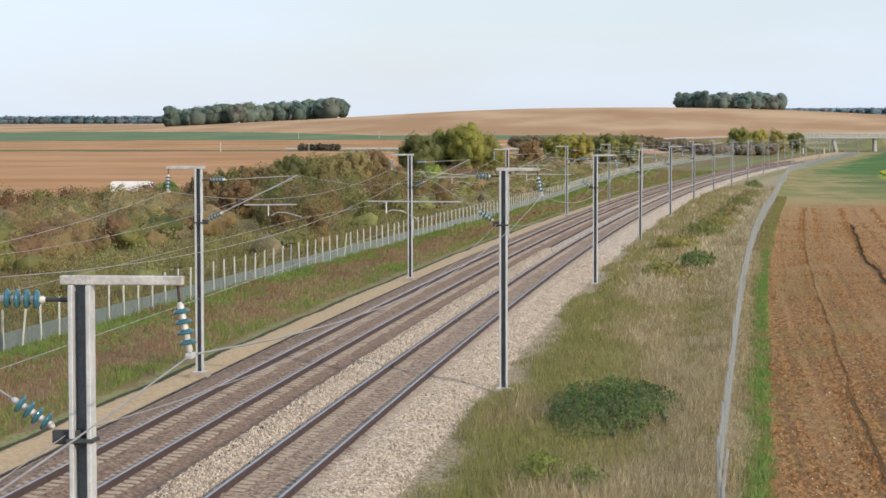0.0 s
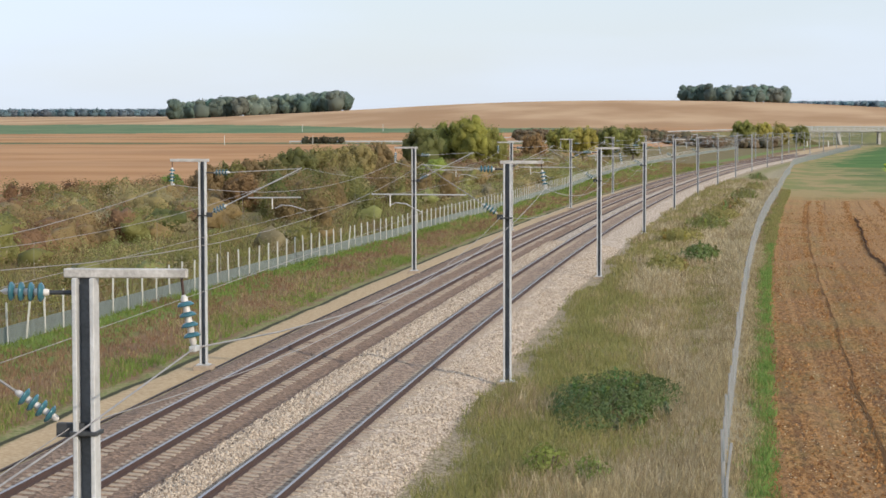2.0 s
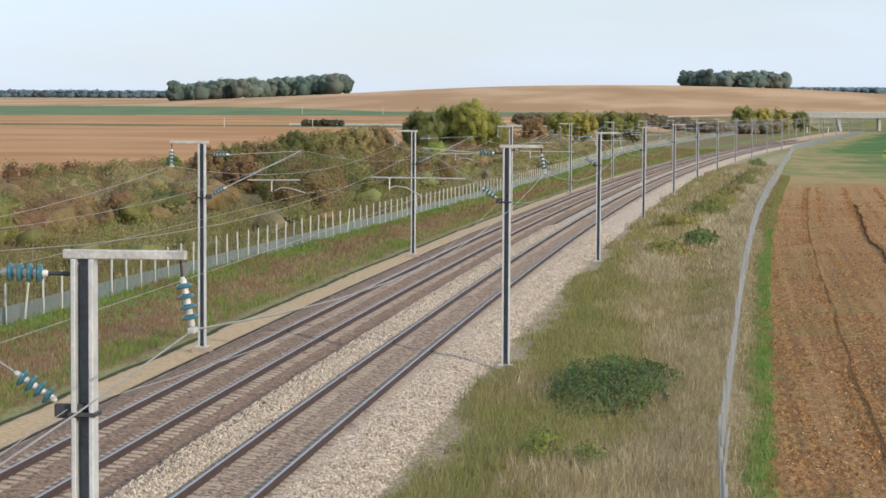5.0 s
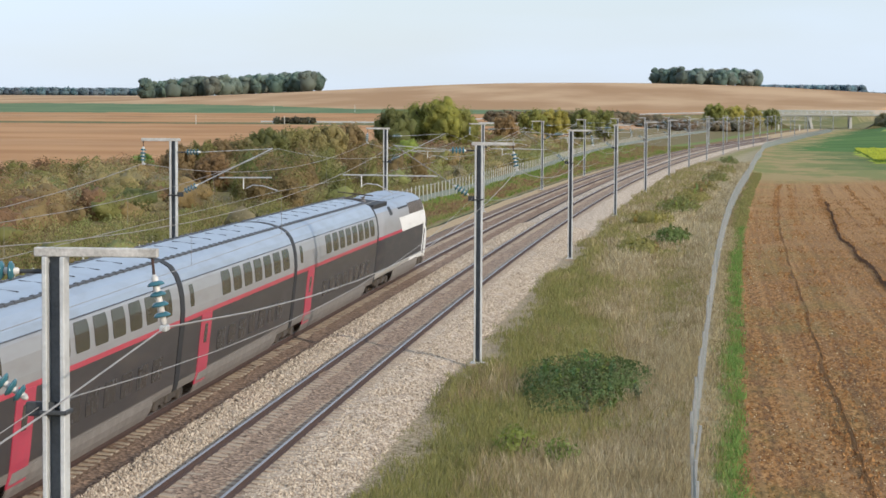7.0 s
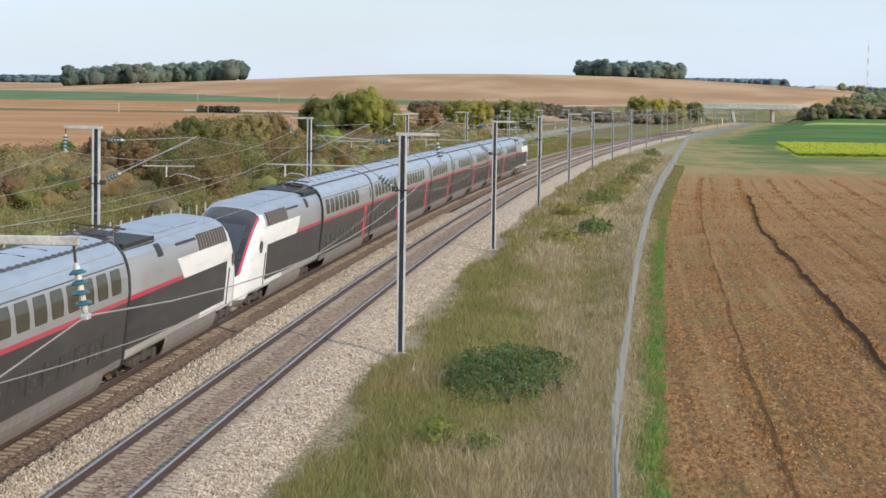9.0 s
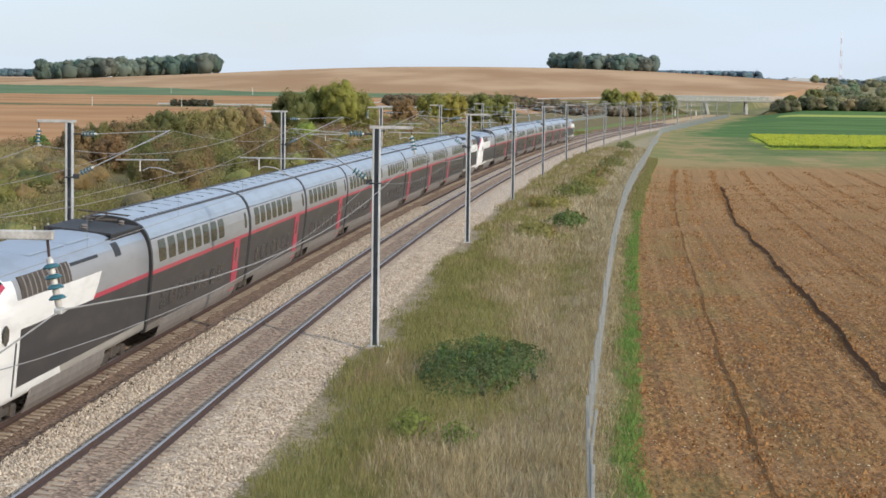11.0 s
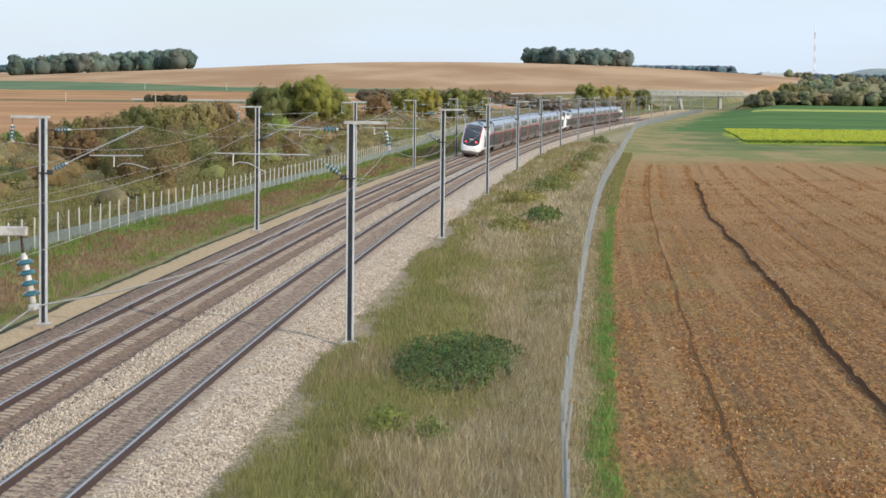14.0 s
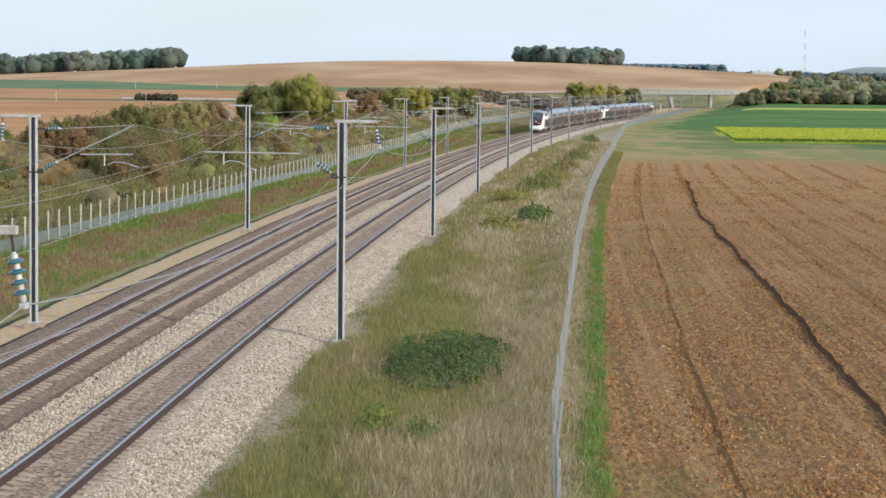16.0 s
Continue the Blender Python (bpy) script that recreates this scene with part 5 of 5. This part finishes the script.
def build_grass(name, label, zones, edge=None):
    vs, fs, ts = [], [], []
    base = 0
    for count, s0, s1, ulo, uhi, hlo, hhi, palette, width in zones:
        s = s0 + (s1 - s0) * RNG.random(count) ** 1.35
        w = RNG.random(count)
        spots, hs, ts_, keep = [], [], [], []
        for i in range(count):
            lo, hi = ulo(s[i]), uhi(s[i])
            u = lo + (hi - lo) * w[i]
            x = line_x(s[i]) + u
            k = noise.noise((x * 0.30, s[i] * 0.10, 5.0)) + 0.5 * noise.noise((x * 0.9, s[i] * 0.35, 8.0))
            idx = min(len(palette) - 1, max(0, int((w[i] * 0.7 + 0.15 + (0.45 if edge else 0.26) * k + RNG.normal(0, 0.10)) * len(palette))))
            cover = 1.0 if edge is None else smooth(edge, edge + 1.8, u + 1.3 * k)
            if cover < RNG.random() * 0.9:
                continue
            keep.append(i)
            spots.append((x, s[i], ground_z(s[i], u) - 0.03))
            hs.append((hlo + (hhi - hlo) * RNG.random()) * (1 + 0.5 * k) * (0.35 + 0.65 * cover))
            ts_.append(palette[idx])
        v, f, t = blades(np.array(spots), np.array(hs), np.array(ts_), width * (1 + s[keep] / 140))
        vs.append(v), fs.append(f + base), ts.append(t)
        base += len(v)
    ob = tint_mesh(name, np.concatenate(vs), np.concatenate(fs), np.concatenate(ts), MAT["grass"])
    tagged(ob, label, "grass", kind="stuff")


G_OLIVE, G_GREEN, G_STRAW, G_PALE, G_RUST, G_TAN = (0.36, 0.315, 0.13), (0.295, 0.295, 0.105), (0.52, 0.43, 0.25), (0.62, 0.53, 0.36), (0.33, 0.195, 0.115), (0.40, 0.31, 0.18)
G_LUSH = (0.20, 0.33, 0.085)
G_BROWN = (0.27, 0.205, 0.11)
G_VERGE = (0.325, 0.31, 0.11)
G_FRESH, G_MOSS = (0.22, 0.31, 0.07), (0.24, 0.25, 0.09)
build_grass("verge_grass", "tall dry straw and olive grass between ballast and fence", [
    (27000, 46, 130, lambda s: 5.0, lambda s: fence_right_u(s) - 0.1, 0.15, 0.55, [G_OLIVE, G_MOSS, G_VERGE, G_GREEN, G_VERGE, G_OLIVE, G_TAN, G_STRAW, G_PALE, G_TAN, G_STRAW], 0.0075),
    (15000, 130, 400, lambda s: 5.2, lambda s: fence_right_u(s) - 0.1, 0.25, 0.65, [G_OLIVE, G_VERGE, G_OLIVE, G_STRAW, G_TAN, G_PALE, G_STRAW, G_PALE], 0.014)], 5.0)
build_grass("bank_grass", "russet and green grass on the bank below the fence", [
    (14000, 60, 200, lambda s: fence_left_u(s) + 0.1, lambda s: -7.9, 0.15, 0.40, [G_FRESH, G_FRESH, G_FRESH, G_RUST, G_RUST, G_TAN, G_OLIVE, G_FRESH, G_FRESH], 0.011),
    (12000, 200, 600, lambda s: fence_left_u(s) + 0.1, lambda s: -7.9, 0.18, 0.45, [G_FRESH, G_FRESH, G_OLIVE, G_RUST, G_OLIVE, G_FRESH], 0.018)])
build_grass("margin_grass", "bright green grass margin along the ploughed field", [
    (4500, 46, 180, lambda s: fence_right_u(s) + 0.15, lambda s: fence_right_u(s) + 1.3, 0.08, 0.30, [G_TAN, G_STRAW, G_STRAW, G_TAN, G_GREEN, G_LUSH, G_LUSH, G_LUSH], 0.011),
    (4500, 180, 340, lambda s: fence_right_u(s) + 0.15, lambda s: fence_right_u(s) + 1.4, 0.1, 0.3, [G_TAN, G_GREEN, G_OLIVE, G_GREEN], 0.018)])
build_grass("scrub_grass", "straw and olive rough grass under the scrub", [
    (9000, 80, 260, lambda s: fence_left_u(s) - 16, lambda s: fence_left_u(s) - 0.3, 0.4, 1.1, [G_MOSS, G_BROWN, G_OLIVE, G_MOSS, G_BROWN, G_GREEN], 0.016)])


# ---------------------------------------------------------------- soil: clods, ruts, ballast stones
def lumps(name, label, category, spots, sizes, mat):
    """Uneven stones: a squashed octahedron each."""
    n = len(spots)
    base = np.array([(1, 0, 0), (0, 1, 0), (-1, 0, 0), (0, -1, 0), (0, 0, 1.1)], float) - (0, 0, 0.3)
    jit = RNG.uniform(0.55, 1.25, (n, 5, 1))
    a = RNG.uniform(0, 6.28, n)
    c, s = np.cos(a), np.sin(a)
    v = base[None] * jit * sizes[:, None, None]
    v = np.stack([v[..., 0] * c[:, None] - v[..., 1] * s[:, None], v[..., 0] * s[:, None] + v[..., 1] * c[:, None], v[..., 2]], -1) + spots[:, None, :]
    tri = np.array([(0, 1, 4), (1, 2, 4), (2, 3, 4), (3, 0, 4)])
    f = (tri[None] + 5 * np.arange(n)[:, None, None]).reshape(-1, 3)
    ob = link_mesh(name, v.reshape(-1, 3), f, mat)
    tagged(ob, label, category, kind="stuff")


def island_material(name, a, b_, rough=0.95):
    m, n, l, b = material(name)
    k = Maths(n, l)
    geo = n.new("ShaderNodeNewGeometry")
    grain = k.noise(14, 3, geo.outputs["Position"])
    c = k.mix(geo.outputs["Random Per Island"], a, b_)
    l.new(k.mix(k.op('MULTIPLY', grain, 0.4), c, tuple(q * 0.55 for q in a)), b.inputs["Base Color"])
    b.inputs["Roughness"].default_value = rough
    b.inputs["Specular IOR Level"].default_value = 0.15
    return m


MAT["clod"] = island_material("soil_clod", (0.14, 0.063, 0.024), (0.40, 0.215, 0.088))
MAT["stone"] = island_material("ballast_chip", (0.22, 0.17, 0.125), (0.70, 0.60, 0.48), 0.85)
# soil darkened in colour for the shade in the deep rut
MAT["shaded_rut_soil"] = island_material("shaded_rut_soil", (0.13, 0.066, 0.036), (0.18, 0.096, 0.05))

s = 48 + 200 * RNG.random(48000) ** 1.7
d = 1.3 + 42 * RNG.random(48000) ** 1.15
lumps("soil_clods", "crumbly brown clods over the ploughed soil", "soil", np.array([(line_x(a) + fence_right_u(a) + b, a, ground_z(a, fence_right_u(a) + b) + 0.0) for a, b in zip(s, d)]), RNG.gamma(2.0, 0.015, 48000) + 0.016 + s * 0.00012, MAT["clod"])
s = 44 + 130 * RNG.random(52000) ** 1.5
u = np.where(RNG.random(52000) < 0.66, 3.2 + 3.4 * RNG.random(52000), 0.0 + 1.3 * RNG.random(52000))
zz = np.interp(u, [0.1, 0.55, 1.15, 3.4, 3.9, 4.5, 6.3], [track_z(0.9) - 0.17, track_z(0.9) - 0.10, track_z(1.15) - 0.17, track_z(3.4) - 0.20, track_z(3.4) - 0.19, track_z(3.4) - 0.30, -0.85])
lumps("ballast_chips", "loose pale ballast chips on the shoulder", "ballast", np.array([at_line(a, b, c + 0.01) for a, b, c in zip(s, u, zz)]), RNG.uniform(0.025, 0.062, 52000), MAT["stone"])


def rut(rows, high, mat, label, s0, s1, wide=1.0, wind=1.0):
    prof = [(-0.17, -0.03), (-0.10, high * 0.5), (-0.04, 0.0), (0.03, 0.0), (0.10, high), (0.17, -0.03)]
    ss = np.arange(s0, s1, 0.35)
    verts = []
    for s in ss:
        u = table(s, rows) + 0.25 * wind * noise.noise((s * 0.10, 3.3, rows[0][1])) + 0.10 * wind * noise.noise((s * 0.5, 1.3, rows[0][1]))
        g = ground_z(s, u)
        for du, h in prof:
            verts.append((line_x(s) + u + du * wide, s, g + h * (0.85 + 0.6 * noise.noise((s * 0.7, du * 6, rows[0][1])))))
    m = len(prof)
    faces = [(i * m + j, i * m + j + 1, (i + 1) * m + j + 1, (i + 1) * m + j) for i in range(len(ss) - 1) for j in range(m - 1)]
    tagged(link_mesh("wheel_rut", verts, faces, mat), label, "rut", "ruts in the field", "structure")


rut([(55, 21.9), (63, 22.06), (72.8, 22.24), (87, 22.64), (103, 22.9), (131, 23.14), (164, 23.13), (228, 24.5)], 0.17, MAT["shaded_rut_soil"], "deep dark winding rut in the ploughed soil", 52, 236, 0.5)
rut([(50, 17.15), (110, 18.32), (300, 20.7)], 0.06, MAT["clod"], "shallow wheel rut in the ploughed soil", 50, 296, 0.38, 0.6)
for u0, u1, s0 in ((26.2, 28.6, 84), (30.0, 32.0, 96), (34.0, 36.6, 110), (39.0, 42.0, 120), (45.0, 48.4, 130), (52.0, 56.0, 150), (16.2, 18.6, 130), (19.6, 22.4, 110), (24.4, 26.4, 120), (28.0, 30.2, 100), (32.0, 34.2, 115), (36.8, 39.4, 125), (42.0, 45.0, 135)):
    rut([(50, u0), (300, u1)], 0.04 if u0 in (26.2, 30.0, 34.0, 39.0, 45.0, 52.0) else 0.02, MAT["clod"], "faint furrow in the ploughed soil", s0, 290, 0.45, 0.6)
spots, sizes = [], []
for u0, u1, n, w in ((22.2, 24.8, 1800, 0.22), (17.2, 20.5, 1500, 0.16), (19.0, 21.8, 900, 0.16), (26.2, 28.4, 1300, 0.18), (30.0, 31.6, 900, 0.16), (34.0, 36.4, 1300, 0.18), (39.0, 41.5, 900, 0.16), (45.0, 48.0, 1300, 0.2)):
    for i in range(n):
        s = 50 + 240 * RNG.random() ** 1.2
        u = u0 + (u1 - u0) * (s - 50) / 250 + 0.35 * noise.noise((s * 0.06, u0, 0.5)) + RNG.normal(0, w)
        spots.append((line_x(s) + u, s, ground_z(s, u)))
        sizes.append(RNG.uniform(0.03, 0.075) * (1 + s / 300))
straw = []
for i in range(9000):
    s = 48 + 150 * RNG.random() ** 1.4
    u = fence_right_u(s) + 1.6 + 32 * RNG.random() ** 1.2
    straw.append((line_x(s) + u, s, ground_z(s, u) + 0.015))
MAT["straw"] = island_material("straw_bits", (0.48, 0.36, 0.2), (0.72, 0.62, 0.43))
lumps("straw_litter", "pale straw bits scattered over the ploughed soil", "straw", np.array(straw), RNG.uniform(0.012, 0.034, 9000), MAT["straw"])
lumps("turned_clods", "larger clods thrown up along the furrows", "soil", np.array(spots), np.array(sizes), MAT["clod"])


def build_mustard():
    n = 26000
    s = 419 + 125 * RNG.random(n) ** 1.5
    d = 20.5 + 110 * RNG.random(n)
    p = np.array([(line_x(a) + fence_right_u(a) + b, a, ground_z(a, fence_right_u(a) + b) + RNG.uniform(0.80, 0.90)) for a, b in zip(s, d)])
    tints = np.array([(0.46, 0.49, 0.055) if RNG.random() < 0.8 else (0.30, 0.38, 0.06) for i in range(n)])
    up = np.tile([0.0, -0.5, 0.9], (n, 1))
    sets = [(p, RNG.uniform(0.2, 0.4, n), up, tints)]
    q = p[: n // 2].copy()
    q[:, 2] -= 0.4
    sets.append((q, RNG.uniform(0.2, 0.35, len(q)), np.tile([0.0, -1.0, 0.3], (len(q), 1)), np.tile([0.14, 0.22, 0.05], (len(q), 1))))
    tagged(leaf_mesh("mustard_crop", sets, MAT["leaf"], flat=0.8), "strip of yellow flowering mustard in the green fields", "crop", kind="stuff")


build_mustard()


# ---------------------------------------------------------------- far road, bridge, mast, vehicles
def place(az, d):
    return d * math.sin(radians(az)), d * math.cos(radians(az))


MAT["bank"] = simple("rough_bank_grass", (0.15, 0.135, 0.06), 0.95, 0, 0.45, 0.15, 0.05)


def build_bridge():
    y0 = 1000.0
    cx = line_x(y0)
    zr = line_z(y0)
    root = tagged(new("road_bridge"), "pale concrete road bridge with railings over the railway", "bridge")
    part("deck", box(bmesh.new(), (cx - 24, y0 - 5, zr + 6.8), (cx + 26, y0 + 5, zr + 7.7), 0.05), MAT["bridge"], root, "grey concrete deck")
    part("edge_beam", box(bmesh.new(), (cx - 24, y0 - 5.35, zr + 7.1), (cx + 26, y0 - 5.0, zr + 7.8), 0.05), MAT["bridge"], root, "pale edge beam")
    for dx in (-7.5, 9.0):
        bm = bmesh.new()
        box(bm, (cx + dx - 0.6, y0 - 4, zr - 0.8), (cx + dx + 0.6, y0 + 4, zr + 6.8), 0.15, None)
        if dx < 0:
            for vert in bm.verts:
                vert.co.x += (zr + 6.8 - vert.co.z) * 0.24 - 0.6
        part("pier", bm, MAT["bridge"], root)
    x = cx - 24
    while x <= cx + 26:
        part("railing_post", box(bmesh.new(), (x - 0.12, y0 - 5.3, zr + 7.8), (x + 0.12, y0 - 5.1, zr + 9.3), 0.02), MAT["galv"], root)
        x += 2.5
    for h in (8.1, 8.5, 8.9, 9.25):
        part("railing_bar", box(bmesh.new(), (cx - 24, y0 - 5.26, zr + h - 0.09), (cx + 26, y0 - 5.16, zr + h + 0.09), 0.02), MAT["galv"], root)
    for sgn in (-1, 1):
        # sloping concrete bank below each end
        bm = bmesh.new()
        a, b = cx + sgn * 24, cx + sgn * 11
        v = [bm.verts.new(p) for p in ((a, y0 - 6, zr + 6.3), (a, y0 + 6, zr + 6.3), (b, y0 + 6, zr - 1.0), (b, y0 - 6, zr - 1.0), (a, y0 - 6, zr - 1.0), (a, y0 + 6, zr - 1.0))]
        bm.faces.new((v[0], v[1], v[2], v[3]))
        bm.faces.new((v[0], v[3], v[4]))
        bm.faces.new((v[1], v[5], v[2]))
        bm.faces.new((v[0], v[4], v[5], v[1]))
        bm.faces.new((v[3], v[2], v[5], v[4]))
        bmesh.ops.recalc_face_normals(bm, faces=bm.faces)
        part("abutment", bm, MAT["bank"], root, "grassy sloping abutment")
    # road banks leading up to the bridge
    for sgn, x1, x2, label in ((-1, cx - 24, -150, "grassy road embankment rising to the bridge"), (1, cx + 26, 420, "grassy road embankment beyond the fields")):
        verts, faces = [], []
        n = 40
        for i in range(n + 1):
            t = i / n
            x = x1 + (x2 - x1) * t
            top = zr + 7.5 - (4.2 if sgn < 0 else 3.4) * smooth(0.0, 0.9, t)
            yy = y0 + (-60 * t if sgn < 0 else 40 * t)
            for dy, dz in ((-16, -8), (-5, 0), (5, 0), (16, -8)):
                verts.append((x, yy + dy, top + dz + 0.3 * noise.noise((x * 0.1, dy, 1))))
        for i in range(n):
            for j in range(3):
                f = (i * 4 + j, (i + 1) * 4 + j, (i + 1) * 4 + j + 1, i * 4 + j + 1)
                faces.append(f if sgn > 0 else f[::-1])
        idx = [1 if (k % 3) == 1 else 0 for k in range(len(faces))]
        ob = link_mesh("embankment", verts, faces, [MAT["bank"], MAT["asphalt"]], None, "", idx)
        tagged(ob, label, "embankment", kind="structure")
        rail = tagged(new("crash_barrier"), "pale steel crash barrier along the embankment road", "crash barrier")
        for i in range(n):
            p, q = Vector(verts[i * 4 + 1]), Vector(verts[(i + 1) * 4 + 1])
            bm = bmesh.new()
            tube(bm, [p + Vector((0, 0.4, 0.72)), q + Vector((0, 0.4, 0.72))], 0.20, 4)
            part("barrier_beam", bm, MAT["galv"], rail)
            for k in (0.0, 0.5):
                m = p.lerp(q, k)
                part("barrier_post", box(bmesh.new(), (m.x - 0.07, m.y + 0.35, m.z - 0.3), (m.x + 0.07, m.y + 0.45, m.z + 0.8)), MAT["galv"], rail)


build_bridge()


def build_antenna():
    x, y = place(6.93, 3000)
    z = ground_z(y, x - line_x(y))
    high = 8.19 + 3000 * math.tan(radians(1.22)) - z
    root = tagged(new("radio_mast"), "tall slender lattice radio mast with red and white bands", "radio mast")
    bands = 9
    for b in range(bands):
        z0, z1 = z + high * b / bands, z + high * (b + 1) / bands
        bm = bmesh.new()
        w0, w1 = 2.0 - 1.5 * b / bands, 2.0 - 1.5 * (b + 1) / bands
        c0 = [(x + w0 * math.cos(a), y + w0 * math.sin(a), z0) for a in (0.3, 2.4, 4.5)]
        c1 = [(x + w1 * math.cos(a), y + w1 * math.sin(a), z1) for a in (0.3, 2.4, 4.5)]
        for i in range(3):
            tube(bm, [c0[i], c1[i]], 0.13, 5)
            for k in range(3):
                p, q = Vector(c0[i]).lerp(Vector(c1[i]), k / 3), Vector(c0[(i + 1) % 3]).lerp(Vector(c1[(i + 1) % 3]), (k + 1) / 3)
                tube(bm, [p, q], 0.07, 4)
        part("lattice_section", bm, MAT["white"] if b % 2 == 0 else MAT["redpaint"], root, "white lattice section" if b % 2 == 0 else "red lattice section")
    part("mast_foot", box(bmesh.new(), (x - 4, y - 4, z - 1), (x + 4, y + 4, z + 2), 0.3), MAT["bridge"], root)


build_antenna()


def pole(az, d, high, r, mat, label, category):
    x, y = place(az, d)
    z = ground_z(y, x - line_x(y))
    root = tagged(new(category.replace(" ", "_")), label, category)
    root.location = (x, y, z)
    part("shaft", tube(bmesh.new(), [(0, 0, -0.4), (0, 0, high)], [r, r * 0.8], 8), mat, root)
    part("cap", box(bmesh.new(), (-r * 1.3, -r * 1.3, high), (r * 1.3, r * 1.3, high + 0.25), 0.03), mat, root)


for az, d, h, r in ((-11.03, 790, 2.8, 0.13), (-9.15, 1160, 3.2, 0.12), (-7.2, 1160, 3.2, 0.12), (-8.9, 800, 2.6, 0.11)):
    pole(az, d, h, r, MAT["post"], "white marker pole standing in the fields", "marker pole")

for az, d in ((3.014, 950), (3.513, 950)):
    pole(az, d, 1.9, 0.28, MAT["post"], "short white marker post below the road bridge", "marker post")

# barrier along the field road
rail = tagged(new("crash_barrier"), "pale crash barrier beside the field road", "crash barrier")
for i in range(24):
    x0, x1 = -135 + i * 4.0, -135 + (i + 1) * 4.0
    y = 806 - 0.03 * x0
    z = ground_z(y, x0 - line_x(y))
    part("barrier_beam", box(bmesh.new(), (x0, y, z + 0.5), (x1, y + 0.1, z + 0.95), 0.02), MAT["galv"], rail)
    part("barrier_post", box(bmesh.new(), (x0 - 0.06, y + 0.1, z - 0.2), (x0 + 0.06, y + 0.2, z + 0.95)), MAT["galv"], rail)

# farm buildings at the edge of the far fields
for az, d, w, h in ((6.0, 2500, 26, 6.0),):
    x, y = place(az, d)
    z = ground_z(y, x - line_x(y))
    root = tagged(new("barn"), "low pale farm barn with grey roof far away", "barn")
    part("wall", box(bmesh.new(), (x - w / 2, y - 6, z - 1), (x + w / 2, y + 6, z + h), 0.1), MAT["white"], root)
    bm = bmesh.new()
    v = [bm.verts.new(p) for p in ((x - w / 2 - 0.5, y - 6.6, z + h), (x + w / 2 + 0.5, y - 6.6, z + h), (x + w / 2 + 0.5, y + 6.6, z + h), (x - w / 2 - 0.5, y + 6.6, z + h), (x - w / 2 - 0.5, y, z + h + 3), (x + w / 2 + 0.5, y, z + h + 3))]
    for f in ((0, 1, 5, 4), (2, 3, 4, 5), (0, 4, 3), (1, 2, 5), (0, 3, 2, 1)):
        bm.faces.new([v[i] for i in f])
    part("roof", bm, MAT["bridge"], root)


def van():
    root = tagged(new("van"), "long white van driving on the road behind the scrub", "van")
    bm = bmesh.new()
    prof = [(-3.2, 0.45), (-3.2, 2.55), (-3.05, 2.7), (1.55, 2.7), (1.85, 2.6), (2.55, 1.55), (3.2, 1.25), (3.3, 0.95), (3.3, 0.45)]
    rings = [[bm.verts.new((x, y, z)) for y, z in prof] for x in (-1.0, -0.93, 0.93, 1.0)]
    for r in (rings[0], rings[3]):
        for v in r:
            v.co.z = 0.45 + (v.co.z - 0.45) * 0.97
    for p, q in zip(rings, rings[1:]):
        for j in range(len(prof)):
            bm.faces.new((p[j], p[(j + 1) % len(prof)], q[(j + 1) % len(prof)], q[j]))
    bm.faces.new(rings[0])
    bm.faces.new(rings[-1][::-1])
    bmesh.ops.recalc_face_normals(bm, faces=bm.faces)
    part("body", bm, MAT["white"], root)
    bm = bmesh.new()
    v = [bm.verts.new(p) for p in ((-0.85, 1.95, 2.47), (0.85, 1.95, 2.47), (0.9, 2.56, 1.6), (-0.9, 2.56, 1.6))]
    bm.faces.new(v)
    bmesh.ops.solidify(bm, geom=bm.faces[:], thickness=-0.04)
    part("windscreen", bm, MAT["window"], root)
    for x in (-1.0, 1.0):
        part("side_window", box(bmesh.new(), (x - 0.015, 0.9, 1.6), (x + 0.015, 1.9, 2.3), 0.01), MAT["window"], root)
        for y in (-2.1, 2.2):
            w = part("wheel", lathe(bmesh.new(), (x * 0.8, y, 0.36), (x, 0, 0), [(0, 0.3), (0.03, 0.36), (0.18, 0.36), (0.21, 0.3), (0.21, 0.1)], 16), MAT["black"], root)
    part("bumper", box(bmesh.new(), (-0.95, 3.25, 0.4), (0.95, 3.42, 0.75), 0.04), MAT["gangway"], root)
    return root


VAN = van()
bm = box(bmesh.new(), (-95, 294.5, -3.4), (-50, 299.5, -2.4), 0.3)
tagged(part("farm_track", bm, MAT["bank"]), "raised grassy farm track behind the scrub", "farm track", kind="structure")


# ---------------------------------------------------------------- what moves
def motions():
    for ob, back, flip in TRAIN:
        walk(ob, train_rows(back, flip))
    rows = []
    for t, x in ((0.0, -68.8), (0.5, -64.3), (1.0, -59.9), (1.5, -56.6), (2.0, -55.2), (2.5, -55.0), (16.0, -55.0)):
        rows.append((t, Matrix.Translation((x, 297.0, -2.4)) @ Matrix.Rotation(-math.pi / 2, 4, 'Z')))
    walk(VAN, rows)


motions()
